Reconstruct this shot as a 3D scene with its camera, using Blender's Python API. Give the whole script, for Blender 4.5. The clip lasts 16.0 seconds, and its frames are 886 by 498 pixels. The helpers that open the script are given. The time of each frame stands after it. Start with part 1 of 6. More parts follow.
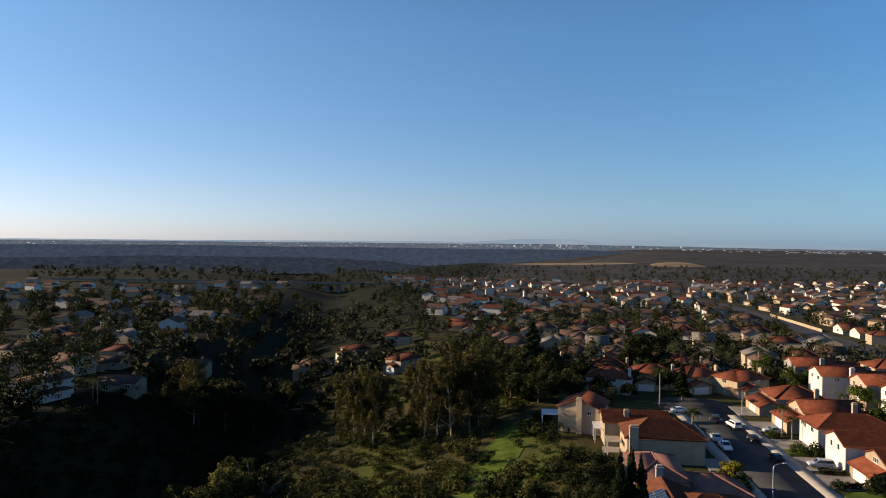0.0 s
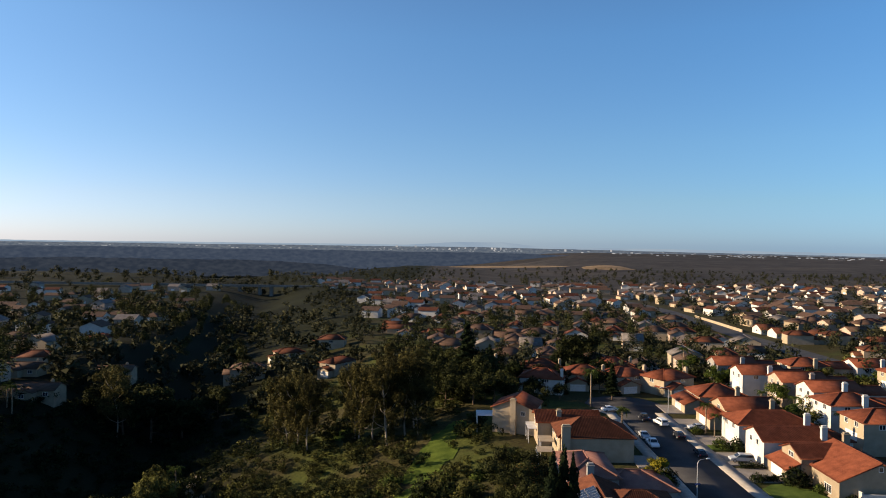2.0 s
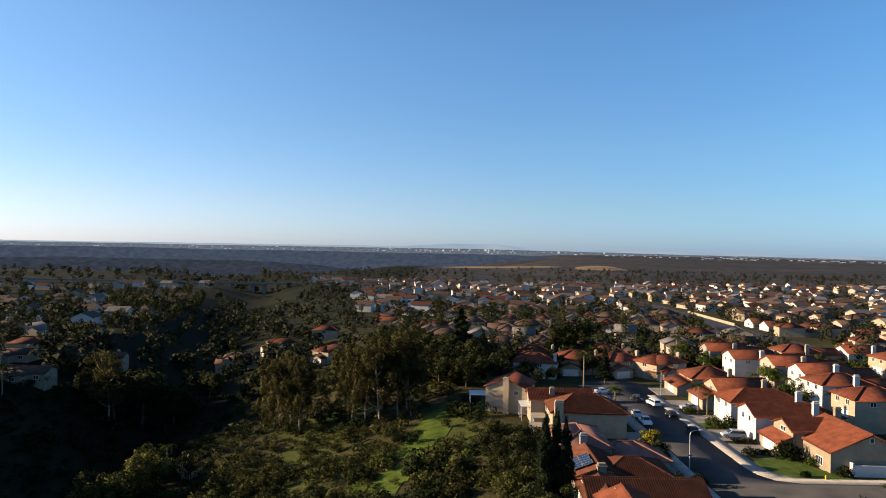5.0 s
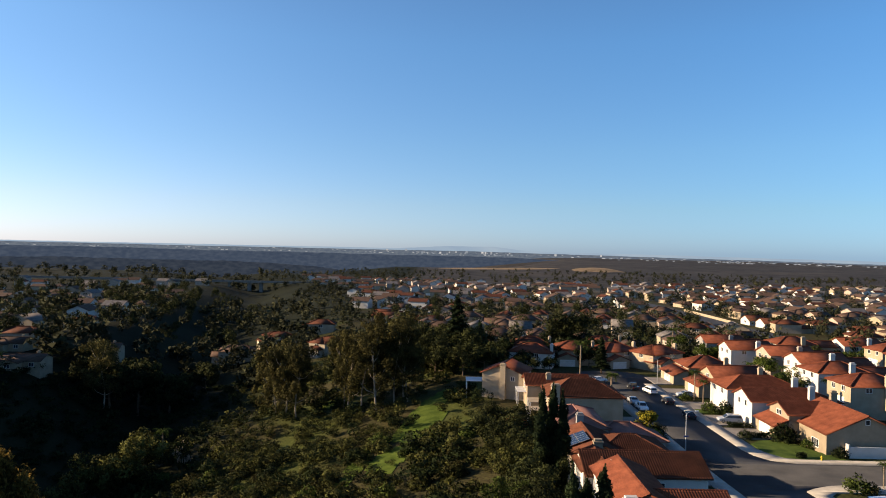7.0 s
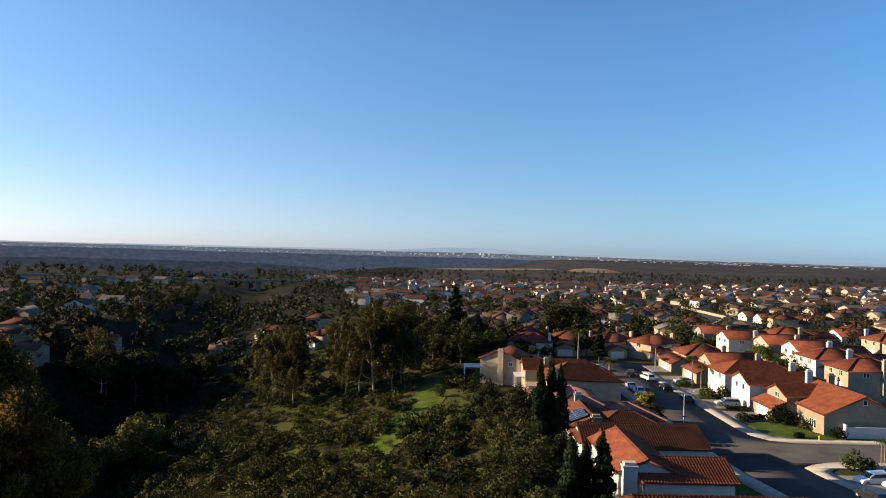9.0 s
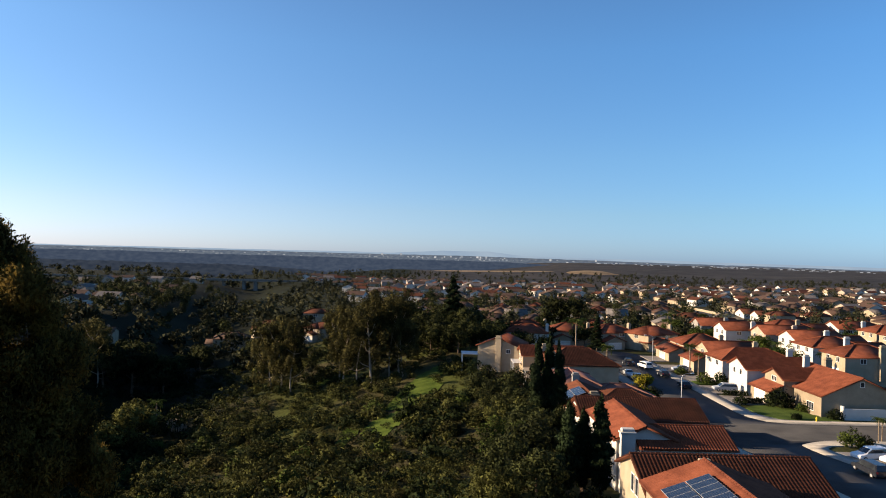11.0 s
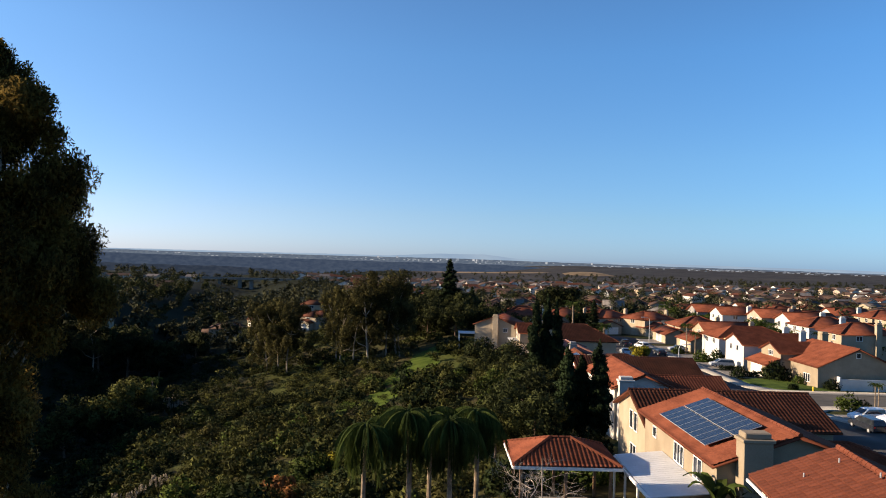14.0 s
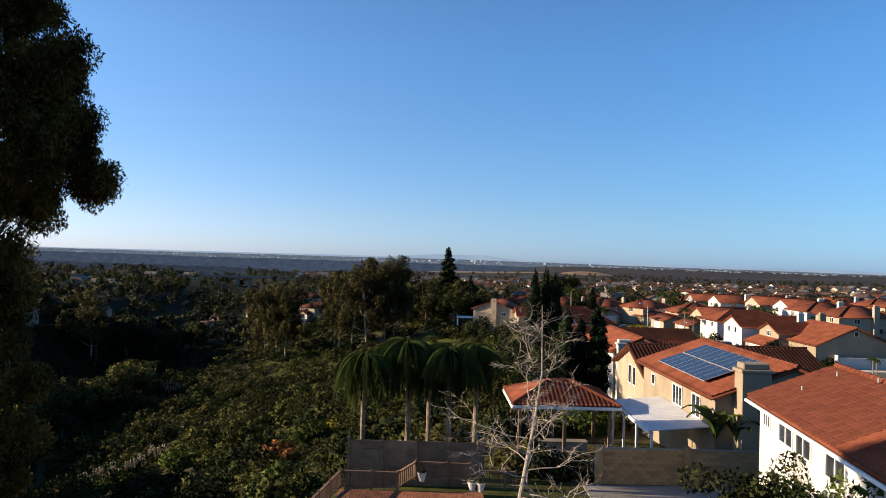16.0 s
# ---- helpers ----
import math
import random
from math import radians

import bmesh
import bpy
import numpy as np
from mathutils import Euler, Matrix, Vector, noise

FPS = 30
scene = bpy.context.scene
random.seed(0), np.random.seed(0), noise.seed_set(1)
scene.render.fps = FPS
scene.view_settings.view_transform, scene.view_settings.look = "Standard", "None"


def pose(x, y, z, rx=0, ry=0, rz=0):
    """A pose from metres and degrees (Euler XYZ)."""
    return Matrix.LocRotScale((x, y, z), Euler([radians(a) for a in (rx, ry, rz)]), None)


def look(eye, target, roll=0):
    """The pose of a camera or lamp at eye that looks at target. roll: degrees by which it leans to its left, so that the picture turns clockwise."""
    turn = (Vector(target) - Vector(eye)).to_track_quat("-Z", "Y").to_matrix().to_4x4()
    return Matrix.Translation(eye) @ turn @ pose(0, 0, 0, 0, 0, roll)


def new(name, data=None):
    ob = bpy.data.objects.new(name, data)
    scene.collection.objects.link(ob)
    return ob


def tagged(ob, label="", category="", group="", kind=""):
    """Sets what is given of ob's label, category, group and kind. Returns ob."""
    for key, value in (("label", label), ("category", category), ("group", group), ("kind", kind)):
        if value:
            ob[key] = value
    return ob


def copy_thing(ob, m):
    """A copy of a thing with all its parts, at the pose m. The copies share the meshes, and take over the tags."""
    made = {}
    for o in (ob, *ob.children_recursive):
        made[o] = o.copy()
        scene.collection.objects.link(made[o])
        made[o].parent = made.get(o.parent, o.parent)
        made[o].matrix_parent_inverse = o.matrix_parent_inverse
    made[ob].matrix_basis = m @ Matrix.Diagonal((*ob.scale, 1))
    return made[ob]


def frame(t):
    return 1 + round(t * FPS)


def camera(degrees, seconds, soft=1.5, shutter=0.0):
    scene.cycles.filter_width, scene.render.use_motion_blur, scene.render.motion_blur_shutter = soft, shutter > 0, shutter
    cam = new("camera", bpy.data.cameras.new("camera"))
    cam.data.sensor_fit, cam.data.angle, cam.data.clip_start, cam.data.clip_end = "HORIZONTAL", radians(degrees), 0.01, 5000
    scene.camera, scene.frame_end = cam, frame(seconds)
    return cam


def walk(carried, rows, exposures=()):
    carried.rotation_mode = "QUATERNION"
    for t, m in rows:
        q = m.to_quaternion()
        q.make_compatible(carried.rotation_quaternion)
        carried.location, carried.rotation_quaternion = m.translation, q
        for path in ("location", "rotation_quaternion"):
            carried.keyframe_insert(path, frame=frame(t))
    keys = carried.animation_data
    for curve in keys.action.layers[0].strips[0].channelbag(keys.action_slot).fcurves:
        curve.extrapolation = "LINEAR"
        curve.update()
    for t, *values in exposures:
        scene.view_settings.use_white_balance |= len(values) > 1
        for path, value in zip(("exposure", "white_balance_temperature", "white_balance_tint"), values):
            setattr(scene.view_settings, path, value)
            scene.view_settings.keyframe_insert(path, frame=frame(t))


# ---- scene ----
cam = camera(65.0, 16.0, soft=1.0)
PATH = [
    (0, (0.075, -0.09, 36.084), (-0.142, 1.898, 36.056), 0.5),
    (0.5, (0.029, -0.014, 36.124), (-0.043, 1.984, 36.1), 0.6),
    (1, (0.011, 0.033, 36.148), (-0.035, 2.032, 36.126), 0.7),
    (1.5, (0.005, 0.037, 36.119), (-0.033, 2.036, 36.1), 0.7),
    (2, (-0.029, 0.011, 35.947), (-0.061, 2.011, 35.929), 0.8),
    (2.5, (-0.022, 0.026, 35.274), (-0.051, 2.026, 35.254), 0.9),
    (3, (-0.07, 0.044, 34.324), (-0.095, 2.043, 34.305), 0.9),
    (3.5, (-0.1, 0.059, 33.311), (-0.121, 2.059, 33.295), 0.9),
    (4, (-0.04, 0.025, 32.356), (-0.057, 2.025, 32.342), 0.9),
    (6.5, (0.054, -0.045, 27.113), (0.047, 1.955, 27.109), 1.2),
    (7, (0.05, -0.052, 26.155), (0.045, 1.948, 26.153), 1.3),
    (7.5, (0.032, -0.043, 25.144), (0.029, 1.957, 25.143), 1.3),
    (8, (0.003, -0.04, 24.197), (0.001, 1.96, 24.197), 1.3),
    (10.5, (0.047, -0.039, 19.101), (0.055, 1.96, 19.114), 1.5),
    (11, (0.023, -0.025, 18.172), (0.032, 1.975, 18.187), 1.5),
    (11.5, (0.049, -0.03, 17.247), (0.06, 1.97, 17.263), 1.6),
    (12, (0.056, -0.006, 16.262), (0.067, 1.994, 16.28), 1.6),
    (12.5, (0.035, 0.029, 15.27), (0.049, 2.029, 15.29), 1.6),
    (13, (0.042, -0.004, 14.249), (0.059, 1.996, 14.271), 1.6),
    (13.5, (-0.022, 0.021, 13.218), (-0.004, 2.02, 13.242), 1.6),
    (14, (-0.078, 0.035, 12.2), (-0.058, 2.035, 12.226), 1.6),
    (14.5, (-0.063, 0.049, 11.178), (-0.042, 2.049, 11.206), 1.6),
    (15, (-0.016, 0.025, 10.146), (0.006, 2.025, 10.174), 1.6),
    (15.5, (-0.035, 0.007, 9.118), (-0.011, 2.007, 9.147), 1.6),
    (16, (-0.032, -0.012, 8.128), (-0.007, 1.987, 8.158), 1.6),
]
walk(cam, [(t, look(e, g, r)) for t, e, g, r in PATH],
     exposures=((0, 0.94, 7350, 13), (0.6, 1.01, 7350, 13), (2.0, 1.1, 7350, 13), (3.5, 1.24, 7350, 13), (8, 1.25, 7350, 13), (11, 1.25, 7150, 13), (16, 1.22, 6850, 13)))

# ---- world and sun ----
SUN = Vector((-0.998, 0.06, 0.0)).normalized() * math.cos(radians(16.5)) + Vector((0, 0, math.sin(radians(16.5))))
world = bpy.data.worlds.new("sky")
scene.world = world
world.use_nodes = True
wn = world.node_tree
sky = wn.nodes.new("ShaderNodeTexSky")
sky.sky_type, sky.sun_disc = "NISHITA", False
sky.sun_elevation, sky.sun_rotation = radians(16.5), math.atan2(SUN.x, SUN.y)
sky.altitude, sky.air_density, sky.dust_density, sky.ozone_density = 1200, 0.90, 0.8, 6.0
# haze: paler towards the sun, duller and bluer low down on the far side
way = wn.nodes.new("ShaderNodeSeparateXYZ")
wn.links.new(wn.nodes.new("ShaderNodeTexCoord").outputs["Generated"], way.inputs[0])


def haze_ramp(stops):
    r = wn.nodes.new("ShaderNodeValToRGB")
    while len(r.color_ramp.elements) < len(stops):
        r.color_ramp.elements.new(0.5)
    for e, (p, c) in zip(r.color_ramp.elements, stops):
        e.position, e.color = p, (c[0] / 1.5, c[1] / 1.5, c[2] / 1.5, 1)
    wn.links.new(way.outputs["Z"], r.inputs[0])
    return r.outputs[0]


sunward = haze_ramp(((0.0, (1.06, 0.98, 1.12)), (0.06, (1.24, 1.01, 0.98)), (0.14, (1.20, 1.09, 1.0)), (0.28, (1.24, 1.26, 1.13)), (0.5, (1.15, 1.18, 1.12))))
away = haze_ramp(((0.0, (0.55, 0.71, 0.98)), (0.06, (0.74, 0.83, 0.85)), (0.14, (0.85, 0.99, 0.95)), (0.28, (0.84, 1.15, 1.15)), (0.5, (0.9, 1.1, 1.1))))
side = wn.nodes.new("ShaderNodeMapRange")
side.interpolation_type = "SMOOTHSTEP"
side.inputs["From Min"].default_value, side.inputs["From Max"].default_value = -0.62, 0.62
wn.links.new(way.outputs["X"], side.inputs[0])
both, hazy = wn.nodes.new("ShaderNodeMix"), wn.nodes.new("ShaderNodeMix")
both.data_type, hazy.data_type, hazy.blend_type = "RGBA", "RGBA", "MULTIPLY"
hazy.inputs[0].default_value = 1.0
wn.links.new(side.outputs[0], both.inputs[0])
wn.links.new(sunward, both.inputs[6]), wn.links.new(away, both.inputs[7])
wn.links.new(sky.outputs[0], hazy.inputs[6]), wn.links.new(both.outputs[2], hazy.inputs[7])
wn.links.new(hazy.outputs[2], wn.nodes["Background"].inputs[0])
wn.nodes["Background"].inputs[1].default_value = 0.129
sun = new("sun", bpy.data.lights.new("sun", "SUN"))
sun.data.energy, sun.data.angle, sun.data.color = 4.9, radians(0.5), (1.0, 0.82, 0.60)
sun.matrix_world = look(SUN * 100, (0, 0, 0))

# ---- materials ----
def material(name, low, high, scale=1.0, rough=0.9, bump=0.0, metal=0.0, fine=6.0, spec=0.3, objects=0.0, where="Object", dist=0.05):
    """Two colours mixed by a coarse and a fine noise, with relief; objects: brightness spread from object to object."""
    m = bpy.data.materials.new(name)
    m.use_nodes = True
    n, l = m.node_tree.nodes, m.node_tree.links
    b = n["Principled BSDF"]
    b.inputs["Roughness"].default_value, b.inputs["Metallic"].default_value = rough, metal
    b.inputs["Specular IOR Level"].default_value = spec
    tc = n.new("ShaderNodeTexCoord")
    src = tc.outputs["Object"]
    if where == "World":
        src = n.new("ShaderNodeNewGeometry").outputs["Position"]
    a, f = n.new("ShaderNodeTexNoise"), n.new("ShaderNodeTexNoise")
    a.inputs["Scale"].default_value, f.inputs["Scale"].default_value = scale, scale * fine
    a.inputs["Detail"].default_value, f.inputs["Detail"].default_value = 4, 6
    l.new(src, a.inputs["Vector"]), l.new(src, f.inputs["Vector"])
    mix = n.new("ShaderNodeMath")
    mix.operation = "MULTIPLY_ADD"
    l.new(f.outputs["Fac"], mix.inputs[0])
    mix.inputs[1].default_value = 0.6
    l.new(a.outputs["Fac"], mix.inputs[2])
    ramp = n.new("ShaderNodeValToRGB")
    ramp.color_ramp.elements[0].position, ramp.color_ramp.elements[1].position = 0.6, 1.02
    ramp.color_ramp.elements[0].color, ramp.color_ramp.elements[1].color = (*low, 1), (*high, 1)
    l.new(mix.outputs[0], ramp.inputs[0])
    out = ramp.outputs[0]
    if objects:
        info = n.new("ShaderNodeObjectInfo")
        rng = n.new("ShaderNodeMapRange")
        rng.inputs["To Min"].default_value, rng.inputs["To Max"].default_value = 1 - objects, 1 + objects
        l.new(info.outputs["Random"], rng.inputs[0])
        hsv = n.new("ShaderNodeHueSaturation")
        l.new(rng.outputs[0], hsv.inputs["Value"])
        l.new(out, hsv.inputs["Color"])
        out = hsv.outputs[0]
    l.new(out, b.inputs["Base Color"])
    if bump:
        bp = n.new("ShaderNodeBump")
        bp.inputs["Strength"].default_value, bp.inputs["Distance"].default_value = bump, dist
        l.new(f.outputs["Fac"], bp.inputs["Height"])
        l.new(bp.outputs[0], b.inputs["Normal"])
    return m


def foliage(name, low, high, scale=0.8, objects=0.3, through_light=0.12):
    """Leaves: colours vary leaf by leaf and tree by tree, with some light passing through."""
    m = bpy.data.materials.new(name)
    m.use_nodes = True
    n, l = m.node_tree.nodes, m.node_tree.links
    b = n["Principled BSDF"]
    b.inputs["Roughness"].default_value, b.inputs["Specular IOR Level"].default_value = 0.9, 0.06
    geo, info, noise_n = n.new("ShaderNodeNewGeometry"), n.new("ShaderNodeObjectInfo"), n.new("ShaderNodeTexNoise")
    noise_n.inputs["Scale"].default_value = scale
    l.new(n.new("ShaderNodeTexCoord").outputs["Object"], noise_n.inputs["Vector"])
    add = n.new("ShaderNodeMath")
    add.operation = "MULTIPLY_ADD"
    add.inputs[1].default_value = 0.24
    l.new(geo.outputs["Random Per Island"], add.inputs[0])
    l.new(noise_n.outputs["Fac"], add.inputs[2])
    ramp = n.new("ShaderNodeValToRGB")
    ramp.color_ramp.elements[0].position, ramp.color_ramp.elements[1].position = 0.42, 0.82
    ramp.color_ramp.elements[0].color, ramp.color_ramp.elements[1].color = (*low, 1), (*high, 1)
    l.new(add.outputs[0], ramp.inputs[0])
    rng, hsv = n.new("ShaderNodeMapRange"), n.new("ShaderNodeHueSaturation")
    rng.inputs["To Min"].default_value, rng.inputs["To Max"].default_value = 1 - objects, 1 + objects
    l.new(info.outputs["Random"], rng.inputs[0])
    l.new(rng.outputs[0], hsv.inputs["Value"])
    l.new(ramp.outputs[0], hsv.inputs["Color"])
    l.new(hsv.outputs[0], b.inputs["Base Color"])
    tr, mx = n.new("ShaderNodeBsdfTranslucent"), n.new("ShaderNodeMixShader")
    mx.inputs[0].default_value = through_light
    l.new(hsv.outputs[0], tr.inputs[0])
    l.new(b.outputs[0], mx.inputs[1]), l.new(tr.outputs[0], mx.inputs[2])
    l.new(mx.outputs[0], n["Material Output"].inputs[0])
    return m


M_STUCCO = [material("stucco_" + k, lo, hi, 0.6, 0.9, 0.25, fine=30, dist=0.01) for k, lo, hi in (
    ("white", (0.43, 0.413, 0.378), (0.516, 0.499, 0.464)), ("cream", (0.267, 0.211, 0.142), (0.344, 0.28, 0.202)),
    ("tan", (0.206, 0.163, 0.112), (0.275, 0.224, 0.155)), ("grey", (0.206, 0.194, 0.181), (0.267, 0.254, 0.241)),
    ("rose", (0.31, 0.232, 0.181), (0.387, 0.301, 0.241)))]
M_TILE = [material("roof_tile_" + k, lo, hi, 0.7, 0.9, 0.3, fine=9, spec=0.12, objects=0.15, dist=0.03) for k, lo, hi in (
    ("orange", (0.0903, 0.0258, 0.0138), (0.159, 0.0482, 0.0258)), ("rust", (0.0533, 0.0189, 0.0112), (0.0989, 0.0344, 0.0189)),
    ("brown", (0.0516, 0.0327, 0.0241), (0.0946, 0.0568, 0.0413)), ("pink", (0.146, 0.0688, 0.0585), (0.206, 0.107, 0.086)),
    ("grey", (0.086, 0.0774, 0.0731), (0.155, 0.138, 0.129)))]
M_TRIM = material("white_paint", (0.70, 0.68, 0.64), (0.80, 0.79, 0.76), 1.5, 0.6)
M_GLASS = material("window_glass", (0.012, 0.015, 0.02), (0.03, 0.035, 0.04), 0.5, 0.06, spec=0.6)
M_GARAGE = material("garage_paint", (0.568, 0.542, 0.49), (0.654, 0.636, 0.593), 1.0, 0.6)
M_ASPHALT = material("asphalt", (0.0172, 0.0181, 0.0206), (0.0361, 0.0361, 0.0387), 0.25, 0.9, 0.3, fine=40, where="World", dist=0.01)
M_CONCRETE = material("concrete", (0.155, 0.138, 0.12), (0.241, 0.215, 0.189), 0.5, 0.9, 0.2, fine=20, where="World", dist=0.01)
M_KERB = material("kerb_concrete", (0.215, 0.198, 0.172), (0.31, 0.284, 0.249), 0.8, 0.9, 0.2, fine=20, where="World", dist=0.01)
M_WOOD = material("brown_timber", (0.112, 0.0645, 0.0344), (0.206, 0.129, 0.0774), 2.0, 0.8, 0.4, fine=8, objects=0.2, dist=0.01)
M_BOARD = material("weathered_timber", (0.138, 0.086, 0.0516), (0.224, 0.146, 0.0903), 2.0, 0.85, 0.4, fine=8, objects=0.2, dist=0.01)
M_DECK = material("red_deck_timber", (0.172, 0.0602, 0.0301), (0.275, 0.112, 0.0602), 2.0, 0.75, 0.3, fine=8, objects=0.15, dist=0.01)
M_BLOCK = material("wall_block", (0.232, 0.133, 0.0602), (0.344, 0.215, 0.107), 1.5, 0.9, 0.5, fine=10, objects=0.2, dist=0.01)
M_BARK = material("pale_bark", (0.172, 0.138, 0.103), (0.396, 0.344, 0.275), 1.2, 0.9, 0.4, fine=6)
M_PALMBARK = material("palm_bark", (0.10, 0.07, 0.045), (0.26, 0.20, 0.14), 2.5, 0.95, 0.5, fine=7)
M_TRUNK = material("brown_bark", (0.0688, 0.0473, 0.0301), (0.155, 0.103, 0.0688), 2.0, 0.95, 0.6, fine=8)
M_METAL = material("grey_metal", (0.30, 0.31, 0.32), (0.42, 0.43, 0.44), 2.0, 0.5, metal=0.4)
M_SOLAR = material("solar_cell", (0.010, 0.018, 0.042), (0.016, 0.030, 0.065), 1.0, 0.25, spec=0.3)
def cell_grid(m, size):
    """Fine pale lines between the cells of a panel."""
    n, l = m.node_tree.nodes, m.node_tree.links
    br = n.new("ShaderNodeTexBrick")
    br.offset = 0
    br.inputs["Scale"].default_value, br.inputs["Mortar Size"].default_value = 1.0, 0.006
    br.inputs["Brick Width"].default_value, br.inputs["Row Height"].default_value = size, size
    br.inputs["Color1"].default_value, br.inputs["Color2"].default_value, br.inputs["Mortar"].default_value = (0.008, 0.016, 0.036, 1), (0.013, 0.025, 0.052, 1), (0.075, 0.085, 0.10, 1)
    l.new(n.new("ShaderNodeTexCoord").outputs["Object"], br.inputs["Vector"])
    l.new(br.outputs["Color"], n["Principled BSDF"].inputs["Base Color"])


cell_grid(M_SOLAR, 0.163)
M_WHITEPANEL = material("white_aluminium", (0.46, 0.47, 0.48), (0.56, 0.57, 0.58), 0.8, 0.5)
F_GUM = foliage("gum_leaves", (0.012, 0.0129, 0.00516), (0.0817, 0.0731, 0.0241), through_light=0.14)
F_CROWN = foliage("tall_gum_leaves", (0.0172, 0.0155, 0.00602), (0.181, 0.119, 0.0292), 0.7, through_light=0.48)
# near-black: part leaf colour, part canyon shade put into it
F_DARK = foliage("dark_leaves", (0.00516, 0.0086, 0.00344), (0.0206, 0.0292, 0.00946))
F_GREEN = foliage("green_leaves", (0.0155, 0.0258, 0.00602), (0.0731, 0.0989, 0.0206))
F_SCRUB = foliage("scrub_leaves", (0.012, 0.0129, 0.00344), (0.086, 0.0903, 0.0258), 0.35)
F_OAK = foliage("oak_leaves", (0.00688, 0.0103, 0.0043), (0.0396, 0.0447, 0.0146))
F_CYP = foliage("cypress_leaves", (0.00516, 0.0103, 0.00516), (0.0189, 0.0292, 0.0112))
F_PALM = foliage("palm_leaves", (0.0138, 0.0241, 0.00602), (0.0731, 0.0989, 0.0241), through_light=0.3)
F_YELLOW = foliage("yellow_leaves", (0.138, 0.12, 0.0129), (0.327, 0.284, 0.0344))
F_RED = foliage("rust_leaves", (0.0774, 0.0344, 0.0138), (0.163, 0.0731, 0.0258))
F_PALE = foliage("plume_leaves", (0.258, 0.224, 0.172), (0.43, 0.378, 0.31))
# paler and greyer than near leaves: distance haze put into the colour
F_FAR = foliage("far_leaves", (0.0112, 0.0146, 0.00774), (0.0499, 0.0516, 0.0275), 0.02)

# ---- mesh helpers ----
def mesh_of(name, verts, quads, mat=None, smooth=False, normals=None):
    """A mesh from arrays of corners and quads (or triangles); normals: one for each corner, to round the shading of leaf clumps."""
    verts, quads = np.asarray(verts, np.float32), np.asarray(quads, np.int32)
    me = bpy.data.meshes.new(name)
    k = quads.shape[1]
    me.vertices.add(len(verts))
    me.vertices.foreach_set("co", verts.ravel())
    me.loops.add(quads.size)
    me.loops.foreach_set("vertex_index", quads.ravel())
    me.polygons.add(len(quads))
    me.polygons.foreach_set("loop_start", np.arange(0, quads.size, k, dtype=np.int32))
    if smooth or normals is not None:
        me.polygons.foreach_set("use_smooth", np.ones(len(quads), bool))
    me.update(calc_edges=True)
    me.validate()
    if normals is not None:
        me.normals_split_custom_set_from_vertices(np.asarray(normals, np.float32))
    if mat:
        me.materials.append(mat)
    return me


def hang(name, data, parent, label="", m=None):
    ob = new(name, data)
    ob.parent = parent
    if m is not None:
        ob.matrix_basis = m
    if label:
        ob["label"] = label
    return ob


def part(name, bm, mat, parent, label="", smooth=False):
    """Links a bmesh as one mesh object under a thing or part."""
    me = bpy.data.meshes.new(name)
    bmesh.ops.recalc_face_normals(bm, faces=bm.faces)
    if smooth:
        for f in bm.faces:
            f.smooth = True
    bm.to_mesh(me)
    bm.free()
    me.materials.append(mat)
    return hang(name, me, parent, label)


def box(bm, x0, x1, y0, y1, z0, z1, bevel=0.0):
    r = bmesh.ops.create_cube(bm, size=1)
    bmesh.ops.transform(bm, verts=r["verts"], matrix=Matrix.Translation(((x0 + x1) / 2, (y0 + y1) / 2, (z0 + z1) / 2)) @ Matrix.Diagonal((x1 - x0, y1 - y0, z1 - z0, 1)))
    if bevel:
        es = list({e for v in r["verts"] for e in v.link_edges})
        bmesh.ops.bevel(bm, geom=es, offset=bevel, segments=1, affect="EDGES")
    return r["verts"]


def tube(bm, path, radii, sides=8):
    """A tapered tube along points."""
    rings = []
    for i, p in enumerate(path):
        p = Vector(p)
        d = (Vector(path[min(i + 1, len(path) - 1)]) - Vector(path[max(i - 1, 0)])).normalized()
        a = d.orthogonal().normalized()
        b = d.cross(a)
        rings.append([bm.verts.new(p + (a * math.cos(k * 6.2832 / sides) + b * math.sin(k * 6.2832 / sides)) * radii[i]) for k in range(sides)])
    for r, s in zip(rings, rings[1:]):
        for k in range(sides):
            bm.faces.new((r[k], r[(k + 1) % sides], s[(k + 1) % sides], s[k]))
    bm.faces.new(rings[-1])
    bm.faces.new(rings[0][::-1])


def thing(name, m, label, category, group=""):
    ob = new(name)
    ob.matrix_basis = m
    ob.empty_display_size = 0.3
    return tagged(ob, label, category, group)


# ---- ground ----
def lerp(v, pts):
    return np.interp(v, [p[0] for p in pts], [p[1] for p in pts])


def pad(y):
    return lerp(y, ((-400, -4.3), (40, -4.3), (44, -4.9), (50, -4.9), (62, -5.8), (80, -7.2), (100, -9.0), (112, -9.4), (200, -9.6), (260, -11.5), (400, -15), (700, -19), (1100, -22), (2200, -20), (4800, -12)))


def axis_x(y):
    return lerp(y, ((-400, -30), (0, -48), (150, -76), (300, -104), (600, -165), (840, -215), (1300, -420), (2000, -500)))


def rim_x(y):
    return lerp(y, ((-400, -5), (36, -6), (44, 3), (60, 8), (80, 12), (120, 16), (150, 14), (170, 8), (200, 4), (260, -20), (400, -60), (700, -130), (1300, -330), (2000, -400)))


